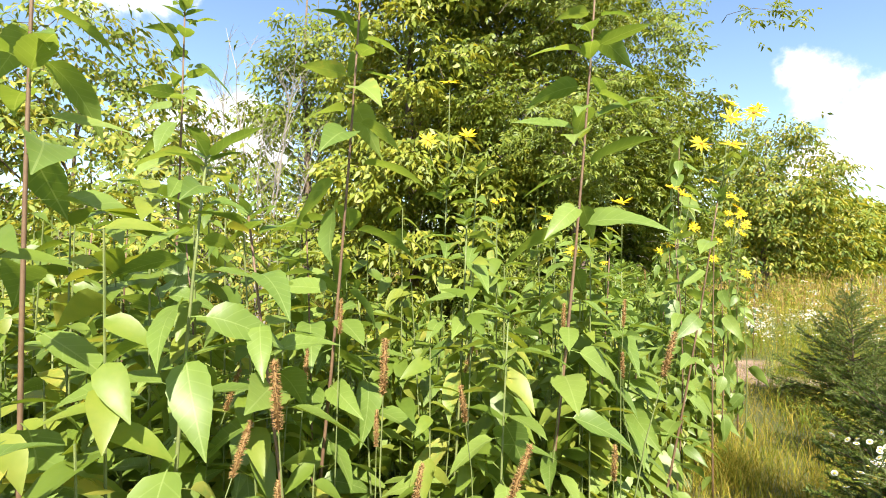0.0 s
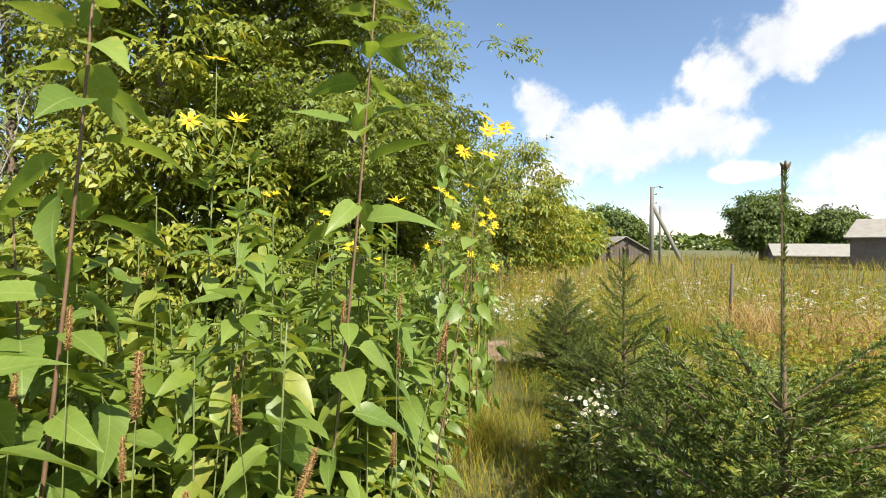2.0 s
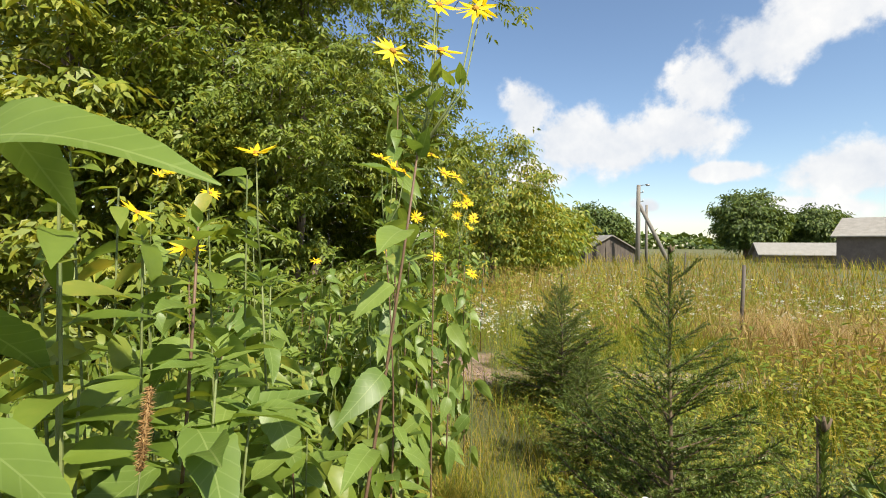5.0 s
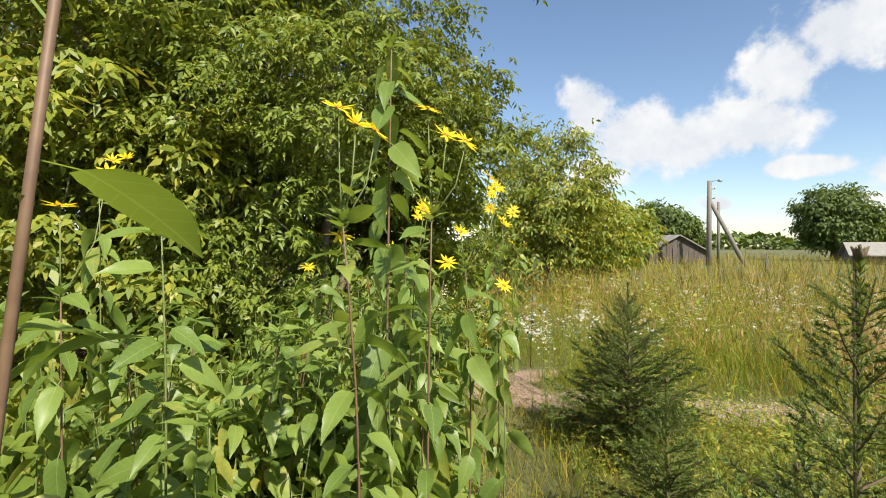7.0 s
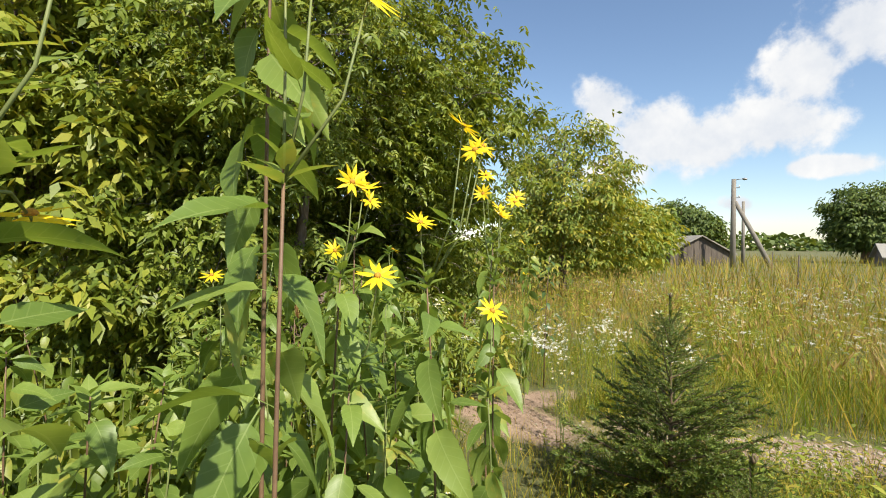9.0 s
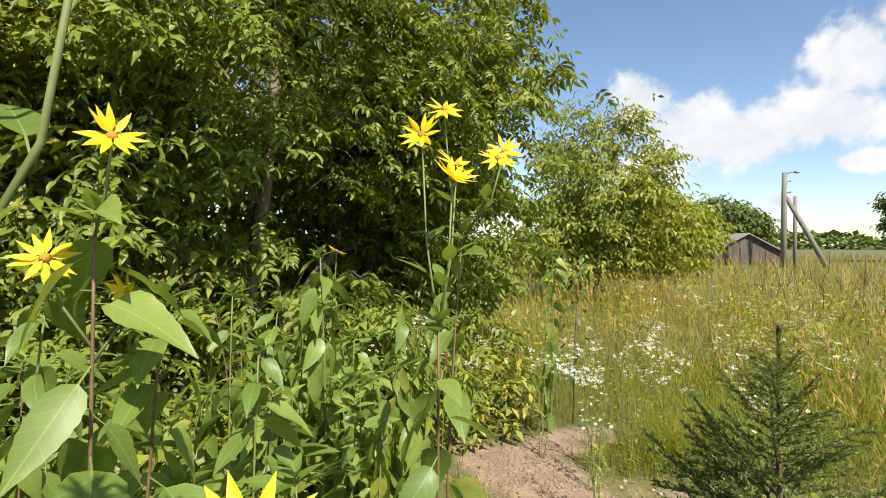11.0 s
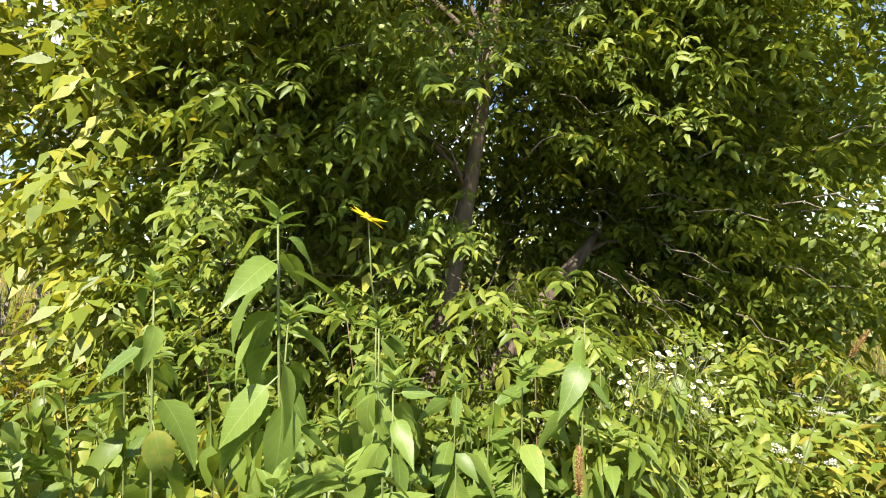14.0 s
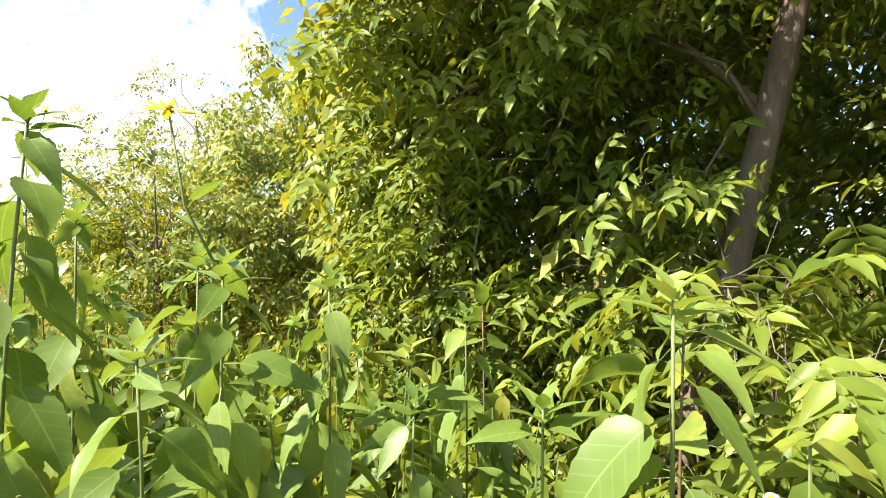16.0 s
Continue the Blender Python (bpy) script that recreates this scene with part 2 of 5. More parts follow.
M_METAL = solid_mat("grey_metal", [(0.3, (0.22, 0.22, 0.22)), (0.7, (0.34, 0.34, 0.34))], 0.5, 10, 0.1, 0.002, metal=0.6)
M_GLASS = solid_mat("insulator", [(0.3, (0.45, 0.47, 0.48)), (0.7, (0.6, 0.62, 0.63))], 0.2, 10, 0.0, 0.001)


def ground_mat():
    mt, N, L = nodes("field_ground")
    co = N("ShaderNodeTexCoord")

    def nz(scale, detail=6.0):
        n = N("ShaderNodeTexNoise")
        n.inputs["Scale"].default_value, n.inputs["Detail"].default_value = scale, detail
        L(co.outputs["Object"], n.inputs["Vector"])
        return n.outputs[0]

    def m(op, a, b):
        n = N("ShaderNodeMath")
        n.operation = op
        for i, v in enumerate((a, b)):
            if isinstance(v, (int, float)):
                n.inputs[i].default_value = v
            else:
                L(v, n.inputs[i])
        return n.outputs[0]

    sep = N("ShaderNodeSeparateXYZ")
    L(co.outputs["Object"], sep.inputs[0])

    def patch(cx, cy, rx, ry, turn):
        c, s = math.cos(radians(turn)), math.sin(radians(turn))
        dx, dy = m("SUBTRACT", sep.outputs[0], cx), m("SUBTRACT", sep.outputs[1], cy)
        u = m("DIVIDE", m("ADD", m("MULTIPLY", dx, c), m("MULTIPLY", dy, s)), rx)
        v = m("DIVIDE", m("SUBTRACT", m("MULTIPLY", dy, c), m("MULTIPLY", dx, s)), ry)
        return m("SUBTRACT", 1.0, m("ADD", m("MULTIPLY", u, u), m("MULTIPLY", v, v)))

    bare = None
    for b in BARE:
        f = patch(*b)
        bare = f if bare is None else m("MAXIMUM", bare, f)
    bare = m("ADD", bare, m("MULTIPLY", m("SUBTRACT", nz(2.5), 0.5), 1.6))
    mr = N("ShaderNodeMapRange")
    mr.inputs["From Min"].default_value, mr.inputs["From Max"].default_value = -0.1, 0.5
    L(bare, mr.inputs["Value"])
    sod = ramp(N, [(0.3, (0.055, 0.06, 0.022)), (0.5, (0.10, 0.105, 0.034)), (0.7, (0.20, 0.165, 0.07))])
    L(m("ADD", m("MULTIPLY", nz(0.7), 0.5), m("MULTIPLY", nz(14.0), 0.5)), sod.inputs[0])
    dirt = ramp(N, [(0.3, (0.15, 0.10, 0.07)), (0.5, (0.27, 0.19, 0.135)), (0.7, (0.40, 0.30, 0.225))])
    fine = m("ADD", m("MULTIPLY", nz(5.0), 0.5), m("MULTIPLY", nz(60.0), 0.5))
    L(fine, dirt.inputs[0])
    mix = N("ShaderNodeMix")
    mix.data_type = "RGBA"
    L(mr.outputs[0], mix.inputs[0])
    L(sod.outputs[0], mix.inputs[6])
    L(dirt.outputs[0], mix.inputs[7])
    p, out, bp = N("ShaderNodeBsdfPrincipled"), N("ShaderNodeOutputMaterial"), N("ShaderNodeBump")
    p.inputs["Roughness"].default_value = 0.95
    bp.inputs["Strength"].default_value, bp.inputs["Distance"].default_value = 0.8, 0.03
    L(fine, bp.inputs["Height"])
    L(bp.outputs[0], p.inputs["Normal"])
    L(mix.outputs[2], p.inputs["Base Color"])
    L(p.outputs[0], out.inputs["Surface"])
    return mt


# bare soil: centre, half length, half width, turn in degrees
BARE = [(3.85, 6.6, 0.42, 0.85, 12), (4.5, 7.15, 0.6, 0.25, 10), (5.8, 5.1, 1.8, 0.4, -38)]
M_GROUND = ground_mat()


# ---------------------------------------------------------------- tools
RNG = np.random.default_rng(7)
TRAIL = [(-0.6, -1.2), (0.0, 0.0), (0.55, 0.85), (1.2, 1.65), (1.96, 2.95), (2.78, 3.9), (3.1, 4.8), (3.4, 5.9), (3.62, 6.35)]


def trail_side(x, y):
    """Distance from the trodden line and the side of it (left is positive)."""
    p = np.stack([np.asarray(x, float), np.asarray(y, float)], -1)
    best, side = np.full(p.shape[:-1], 1e9), np.zeros(p.shape[:-1])
    for a, b in zip(TRAIL[:-1], TRAIL[1:]):
        a, b = np.array(a), np.array(b)
        d = b - a
        t = np.clip(((p - a) @ d) / (d @ d), 0, 1)
        q = p - (a + t[..., None] * d)
        r = np.hypot(q[..., 0], q[..., 1])
        s = np.sign(d[0] * q[..., 1] - d[1] * q[..., 0])
        side = np.where(r < best, s, side)
        best = np.minimum(best, r)
    return best, side


def rise(x, y):
    """Height of the ground."""
    x, y = np.asarray(x, float), np.asarray(y, float)
    near = np.exp(-((x - 2) ** 2 + (y - 4) ** 2) / 400.0)
    return near * (0.035 * np.sin(1.7 * x + 0.6) * np.cos(1.3 * y) + 0.02 * np.sin(4.1 * x - 2.2 * y))


def mesh_of(name, verts, faces, mat, smooth=False):
    me = bpy.data.meshes.new(name)
    me.from_pydata([tuple(map(float, v)) for v in verts], [], faces)
    for m in (mat if isinstance(mat, (list, tuple)) else (mat,)):
        me.materials.append(m)
    if smooth:
        me.polygons.foreach_set("use_smooth", [True] * len(me.polygons))
    me.update()
    return me


def scatter_mesh(name, tmpl, mats, locs, mat, smooth=False):
    """One mesh of many copies of tmpl = (verts, faces), each turned and scaled by mats and set at locs."""
    v, faces = np.asarray(tmpl[0], float), tmpl[1]
    n, k = len(locs), len(v)
    co = (np.einsum("nij,kj->nki", mats, v) + locs[:, None, :]).reshape(-1, 3)
    loops1 = np.concatenate([np.array(f) for f in faces])
    tot1 = np.array([len(f) for f in faces])
    loops = (loops1[None, :] + (np.arange(n) * k)[:, None]).ravel()
    tot = np.tile(tot1, n)
    start = np.concatenate([[0], np.cumsum(tot)[:-1]])
    me = bpy.data.meshes.new(name)
    me.vertices.add(n * k)
    me.vertices.foreach_set("co", co.ravel())
    me.loops.add(len(loops))
    me.loops.foreach_set("vertex_index", loops.astype(np.int32))
    me.polygons.add(len(tot))
    me.polygons.foreach_set("loop_start", start.astype(np.int32))
    me.polygons.foreach_set("loop_total", tot.astype(np.int32))
    if smooth:
        me.polygons.foreach_set("use_smooth", np.ones(len(tot), bool))
    me.materials.append(mat)
    me.update(calc_edges=True)
    return me


def turns(yaw, pitch, roll, size):
    """Rotation matrices Rz(yaw) Rx(pitch) Ry(roll) times size, for arrays."""
    cy, sy, cp, sp, cr, sr = np.cos(yaw), np.sin(yaw), np.cos(pitch), np.sin(pitch), np.cos(roll), np.sin(roll)
    o, z = np.ones_like(cy), np.zeros_like(cy)
    rz = np.stack([np.stack([cy, -sy, z], -1), np.stack([sy, cy, z], -1), np.stack([z, z, o], -1)], -2)
    rx = np.stack([np.stack([o, z, z], -1), np.stack([z, cp, -sp], -1), np.stack([z, sp, cp], -1)], -2)
    ry = np.stack([np.stack([cr, z, sr], -1), np.stack([z, o, z], -1), np.stack([-sr, z, cr], -1)], -2)
    return (rz @ rx @ ry) * np.asarray(size, float).reshape(-1, 1, 1)


def tube(pts, radii, sides=6):
    """Verts and faces of a tapered tube along pts."""
    verts, faces = [], []
    pts = [Vector(p) for p in pts]
    for i, p in enumerate(pts):
        d = (pts[min(i + 1, len(pts) - 1)] - pts[max(i - 1, 0)]).normalized()
        u = d.cross(Vector((0.31, 0.94, 0.12))).normalized()
        w = d.cross(u)
        for s in range(sides):
            a = 2 * math.pi * s / sides
            verts.append(p + (u * math.cos(a) + w * math.sin(a)) * radii[i])
    for i in range(len(pts) - 1):
        for s in range(sides):
            a, b = i * sides + s, i * sides + (s + 1) % sides
            faces.append((a, b, b + sides, a + sides))
    faces.append(tuple(range(sides))[::-1])
    faces.append(tuple((len(pts) - 1) * sides + s for s in range(sides)))
    return verts, faces


def join(*pieces):
    verts, faces = [], []
    for v, f in pieces:
        o = len(verts)
        verts += list(v)
        faces += [tuple(i + o for i in q) for q in f]
    return verts, faces


def thing(name, label, category, m, group="", kind=""):
    ob = new(name)
    ob.empty_display_size = 0.1
    ob.matrix_basis = m
    return tagged(ob, label, category, group, kind)


def part(name, me, parent, label="", m=None):
    ob = new(name, me)
    ob.parent = parent
    if m is not None:
        ob.matrix_basis = m
    return tagged(ob, label)


def stuff(name, me, label, category):
    return tagged(new(name, me), label, category, kind="stuff")


def blade(length=1.0, width=0.01, bend=0.3, n=3):
    v, f = [], []
    for i in range(n):
        t = i / n
        w = width * (1 - 0.75 * t)
        v += [(-w / 2, bend * t * t * length, length * t), (w / 2, bend * t * t * length, length * t)]
    v.append((0, bend * length, length * 0.97))
    for i in range(n - 1):
        a = 2 * i
        f.append((a, a + 1, a + 3, a + 2))
    f.append((2 * n - 2, 2 * n - 1, 2 * n))
    return v, f


def leaf(length, width, fold=0.25, droop=0.35, n=5, petiole=0.0, tooth=0.0, wave=0.0):
    """A pointed leaf along +y from its stalk, broadest a third of the way, folded along the midrib and drooping towards a drawn-out tip."""
    v, f = [], []
    for i in range(n + 1):
        t = i / n
        w = width / 2 * max(2.86 * t ** 0.55 * (1 - t) ** 1.1, 0.025)
        w *= 1 + tooth * (1 if i % 2 else -1)
        y = petiole + length * t
        z = -droop * length * t * t + petiole * 0.25
        v += [(-w, y, z + fold * w + wave * w * math.sin(8 * t)), (0, y, z), (w, y, z + fold * w + wave * w * math.sin(8 * t + 2))]
    for i in range(n):
        a = 3 * i
        f += [(a, a + 1, a + 4, a + 3), (a + 1, a + 2, a + 5, a + 4)]
    if petiole:
        o = len(v)
        v += [(-0.0018, 0, 0), (0.0018, 0, 0), (0.0018, petiole, petiole * 0.25), (-0.0018, petiole, petiole * 0.25)]
        f.append((o, o + 1, o + 2, o + 3))
    return v, f


# ---------------------------------------------------------------- ground
def make_ground():
    verts, faces, seg = [(2.0, 4.0, 0.0)], [], 96
    radii = [0.4 * 1.0 + i * 0.35 for i in range(40)] + [16, 19, 24, 32, 45, 65, 100, 180, 400, 900, 2500]
    for r in radii:
        for s in range(seg):
            a = 2 * math.pi * s / seg
            x, y = 2 + r * math.cos(a), 4 + r * math.sin(a)
            verts.append((x, y, float(rise(x, y))))
    verts[0] = (2.0, 4.0, float(rise(2, 4)))
    for s in range(seg):
        faces.append((0, 1 + s, 1 + (s + 1) % seg))
    for i in range(len(radii) - 1):
        a = 1 + i * seg
        for s in range(seg):
            t = (s + 1) % seg
            faces.append((a + s, a + seg + s, a + seg + t, a + t))
    tagged(new("ground", mesh_of("ground", verts, faces, M_GROUND, True)), "uneven field soil with thin sod and bare brown patches", "ground", kind="structure")


make_ground()


# ---------------------------------------------------------------- box elder trees
def leaflet(length, width, m, fine=1):
    """A toothed, pointed leaflet along +y: 2 for those near the trail, 0 for those far off."""
    if fine == 2:
        pts = [(0, 0, 0), (-width * 0.46, length * 0.26, 0.14 * width), (0, length * 0.28, 0), (width * 0.46, length * 0.26, 0.14 * width),
               (-width * 0.34, length * 0.6, 0.1 * width), (0, length * 0.6, -0.04 * length), (width * 0.30, length * 0.64, 0.1 * width), (0, length, -0.16 * length)]
        return [m @ Vector(p) for p in pts], [(0, 2, 1), (0, 3, 2), (1, 2, 5, 4), (2, 3, 6, 5), (4, 5, 7), (5, 6, 7)]
    pts = [(0, 0, 0), (-width * 0.5, length * 0.42, 0.16 * width), (0, length * 0.42, 0), (width * 0.5, length * 0.42, 0.16 * width), (0, length, -0.16 * length)]
    if fine:
        return [m @ Vector(p) for p in pts], [(0, 2, 1), (0, 3, 2), (1, 2, 4), (2, 3, 4)]
    return [m @ Vector(pts[i]) for i in (0, 1, 3, 4)], [(0, 2, 3, 1)]


def compound_leaf(size=1.0, count=5, fine=1):
    """A stalk with leaflets in pairs and one at the end, along +y."""
    pieces = [([(-0.002, 0, 0), (0.002, 0, 0), (0, 0.15 * size, 0)], [(0, 1, 2)])] if fine else []
    ends = [(0.15, 0, 1.0), (0.09, 58, 0.9), (0.09, -58, 0.9), (0.045, 66, 0.75), (0.045, -66, 0.75)][:count]
    for i, (y, turn, s) in enumerate(ends):
        pieces.append(leaflet(0.105 * s * size, 0.043 * s * size, pose(0, y * size, 0, -12 - 9 * (i % 3), 14 * (1 if i % 2 else -1), turn), fine))
    return join(*pieces)


LEAF5, LEAF3, NEAR5 = compound_leaf(1.0, 5, 0), compound_leaf(1.2, 3), compound_leaf(0.9, 5, 2)


def blob_points(rng, blobs, n, clear=1.25, low=0.5):
    vol = np.array([b[3] * b[4] * b[5] for b in blobs]) ** (2 / 3)
    pick = rng.choice(len(blobs), n * 4, p=vol / vol.sum())
    b = np.array(blobs)[pick]
    d = rng.normal(size=(n * 4, 3))
    d /= np.linalg.norm(d, axis=1)[:, None]
    r = rng.uniform(0.12, 1.0, n * 4) ** 0.45
    p = b[:, :3] + d * r[:, None] * b[:, 3:6]
    dist, _ = trail_side(p[:, 0], p[:, 1])
    ok = (p[:, 2] > low) & ((dist > clear) | ((p[:, 2] > 2.75) & (dist > 0.2)))
    p, d = p[ok][:n], d[ok][:n]
    return p, d


def broadleaf(name, label, base, height, girth, blobs, sprays, per, mat, tmpl, seed, lean=(0, 0), limbs=16, size=(0.8, 1.2), clear=1.25, low=0.5, bark=None, spread=0.16, length=0.55, group="", near=0.0):
    rng = np.random.default_rng(seed)
    bark = bark or M_BARK
    tree = thing(name, label, "tree", pose(base[0], base[1], float(rise(*base))), group)
    B = np.array([base[0], base[1], 0.0])
    zs = np.linspace(-0.05, height, 12)
    axis = [(lean[0] * z + 0.05 * math.sin(1.3 * z + seed), lean[1] * z + 0.05 * math.cos(1.1 * z), z) for z in zs]
    rad = [girth * (1.25 if i == 0 else 1 - 0.85 * i / 11) for i in range(12)]
    part("trunk", mesh_of("trunk", *tube(axis, rad, 10), bark, True), tree)
    p, d = blob_points(rng, blobs, sprays, clear, low)
    p = p - B
    ax = np.array(axis)
    high = np.flatnonzero(p[:, 2] > min(2.4, 0.5 * height))
    heads = rng.choice(high, min(limbs, len(high)), replace=False)
    joints = []
    for h in heads:
        tip = p[h]
        zi = max(min(1.7, 0.4 * height), min(height * 0.9, tip[2] * 0.75 - 0.25 * math.hypot(tip[0], tip[1])))
        root = np.array([np.interp(zi, zs, ax[:, 0]), np.interp(zi, zs, ax[:, 1]), zi])
        span = np.linalg.norm(tip - root)
        pts = [root + (tip - root) * t + np.array([0, 0, 0.16 * span * math.sin(math.pi * t)]) + rng.normal(0, 0.035, 3) * span * (0 < t < 1) for t in np.linspace(0, 1, 7)]
        r0 = min(girth * 0.3, 0.005 + 0.006 * span)
        part("limb", mesh_of("limb", *tube(pts, [r0 * (1 - 0.8 * i / 6) for i in range(7)], 6), bark, True), tree)
        joints += pts[2:]
    joints = np.array(joints + [a for a in axis[3:]])
    twigs, mats, locs, slim = [], [], [], 0.35 if height < 2 else 1.0
    for c, o in zip(p, d):
        j = joints[np.argmin(((joints - c) ** 2).sum(1) + np.where(joints[:, 2] > c[2] + 0.5, 0.5, 0))]
        out = c - np.array([np.interp(c[2], zs, ax[:, 0]), np.interp(c[2], zs, ax[:, 1]), c[2]])
        out = out / (np.linalg.norm(out) + 1e-6) + rng.normal(0, 0.45, 3)
        out[2] = 0.15 * out[2]
        out /= np.linalg.norm(out) + 1e-6
        L = length * rng.uniform(0.6, 1.3)
        t = np.sort(rng.uniform(0.0, 1.0, per))
        line = c + out * L * (t[:, None] - 0.3) + np.stack([0 * t, 0 * t, -0.3 * L * t * t], -1)
        side = rng.normal(0, spread, (per, 3)) * (0.35 + 0.9 * (1 - t[:, None])) * np.array([1, 1, 0.7])
        yaw = math.atan2(-out[0], out[1]) + rng.choice([-1, 1], per) * rng.uniform(0.1, 1.3, per)
        mats.append(turns(yaw, -rng.uniform(0.0, 0.9, per), rng.normal(0, 0.35, per), rng.uniform(*size, per)))
        locs.append(line + side)
        if np.linalg.norm(j - c) > 0.4:
            j = c + (j - c) * 0.4 / np.linalg.norm(j - c)
        end = c + out * L * 0.7 + np.array([0, 0, -0.3 * L])
        mid = c - out * L * 0.3
        twigs.append(tube([j, (j + mid) / 2 + np.array([0, 0, 0.04]), mid, c, end], [q * slim for q in (0.005, 0.0045, 0.004, 0.003, 0.0015)], 4))
    tagged(part("branchwork", mesh_of("branchwork", *join(*twigs), M_TWIG), tree), kind="stuff")
    mats, locs = np.concatenate(mats), np.concatenate(locs)
    close = np.hypot(locs[:, 0] + B[0] - 2.9, locs[:, 1] + B[1] - 5.4) < near
    if close.any():
        part("near_foliage", scatter_mesh("near_foliage", NEAR5, mats[close], locs[close], mat), tree)
    part("crown", scatter_mesh("crown", tmpl, mats[~close], locs[~close], mat), tree)
    return tree


# the last clump is an unseen overhang, added to shade trunk and lower sprays
broadleaf("box_elder_tree", "leafy box elder with low drooping sprays of compound leaves", (1.78, 7.05), 7.4, 0.068,
          [(1.3, 7.3, 4.6, 1.6, 1.6, 3.2), (2.9, 8.5, 4.6, 1.5, 1.1, 3.0), (1.2, 7.9, 7.2, 2.0, 1.8, 2.0), (4.15, 6.4, 3.1, 0.55, 0.4, 0.2), (3.6, 7.9, 3.1, 1.1, 0.55, 1.3), (3.5, 7.45, 2.9, 0.8, 0.3, 0.7), (0.9, 6.9, 2.2, 1.3, 0.8, 1.5), (1.0, 6.65, 1.4, 0.6, 0.5, 0.9), (3.75, 8.2, 1.5, 0.8, 0.6, 1.4), (3.0, 8.6, 1.2, 1.2, 0.5, 1.1), (1.6, 6.3, 3.2, 1.0, 0.5, 0.8), (2.9, 7.6, 2.9, 0.8, 0.4, 0.8), (3.0, 6.0, 4.5, 0.8, 0.5, 0.35)],
          710, 40, M_MAPLE, LEAF5, 11, lean=(0.08, 0.24), limbs=11, size=(0.65, 1.05), near=2.15)
broadleaf("box_elder_tree", "broad box elder beside the sunchoke stand, yellowing leaves", (-0.5, 8.0), 7.0, 0.12,
          [(-0.1, 7.7, 4.2, 1.6, 1.7, 3.6), (-0.3, 7.2, 2.0, 2.0, 1.0, 1.4), (-0.3, 7.7, 6.8, 1.3, 1.5, 2.0)],
          330, 40, M_MAPLEWARM, compound_leaf(1.3, 3, 0), 12, limbs=18)
broadleaf("field_tree", "light green field tree with yellowing crown", (10.6, 16.2), 5.2, 0.14,
          [(10.9, 16.4, 3.8, 1.9, 1.8, 2.2), (10.0, 16.2, 2.0, 1.4, 1.2, 1.5), (12.2, 16.2, 2.2, 1.4, 1.2, 1.5)], 230, 34, M_MAPLEYEL, compound_leaf(1.7, 3, 0), 14, limbs=14, spread=0.3, length=0.8)
broadleaf("shrub", "tall shrub with fading tops at the meadow edge", (-4.6, 6.2), 3.6, 0.06,
          [(-4.6, 6.2, 2.6, 2.0, 1.4, 2.1), (-3.6, 5.4, 1.4, 1.2, 0.9, 1.1), (-6.2, 5.6, 2.2, 1.6, 1.4, 2.0)], 230, 34, M_MAPLEYEL, LEAF3, 15, limbs=12)
broadleaf("shrub", "airy light green shrub at the edge of the stand", (-2.4, 4.6), 2.4, 0.03,
          [(-2.4, 4.6, 1.7, 1.0, 0.9, 1.1), (-3.3, 4.2, 1.3, 0.9, 0.8, 0.9)], 70, 26, M_MAPLEYEL, compound_leaf(0.8, 5, 0), 18, limbs=8)
broadleaf("field_tree", "airy tree with small leaves beyond the stand", (-9.0, 4.2), 5.0, 0.08,
          [(-9.0, 4.2, 3.4, 2.2, 2.2, 2.2), (-8.0, 2.5, 2.0, 1.6, 1.4, 1.5)], 120, 26, M_MAPLEYEL, compound_leaf(1.1, 5, 0), 19, limbs=12, spread=0.25, length=0.8)
broadleaf("box_elder_tree", "box elder standing behind the front row", (-3.2, 11.5), 7.5, 0.13,
          [(-2.6, 11.5, 4.0, 1.9, 1.6, 3.4)], 130, 34, M_MAPLE, compound_leaf(1.6, 3, 0), 16, limbs=8, spread=0.3)
broadleaf("box_elder_tree", "box elder standing behind the front row", (1.2, 11.0), 7.0, 0.13,
          [(1.0, 11.0, 4.2, 2.4, 1.6, 3.2), (3.0, 10.6, 2.2, 1.5, 1.0, 2.0), (1.6, 10.0, 1.4, 2.4, 0.7, 1.3), (3.4, 9.4, 3.2, 1.3, 0.8, 1.3), (3.9, 9.5, 2.0, 0.8, 0.7, 1.2)], 330, 34, M_MAPLE, compound_leaf(1.6, 3, 0), 17, limbs=10, spread=0.3)


for i, (x, y, tall) in enumerate(((3.05, 7.25, 1.05), (2.45, 6.95, 0.85), (3.3, 7.75, 0.9), (2.75, 7.15, 0.8), (1.6, 6.55, 0.9), (3.75, 7.95, 1.1), (2.64, 6.76, 1.45), (2.42, 6.88, 1.5), (2.2, 6.9, 1.3), (2.98, 6.95, 1.0))):
    broadleaf("box_elder_sapling", "knee-high box elder sapling with yellow-green leaves", (x, y), tall * 0.8, 0.008, [(x, y, tall * 0.62, 0.38, 0.36, tall * 0.36)], 20 if i < 6 else 15, 13, M_MAPLEYEL if i % 2 and i < 6 else M_MAPLE, NEAR5, 70 + i,
              limbs=3, clear=0.35, low=0.15, length=0.3, spread=0.09, group="saplings under the trees")


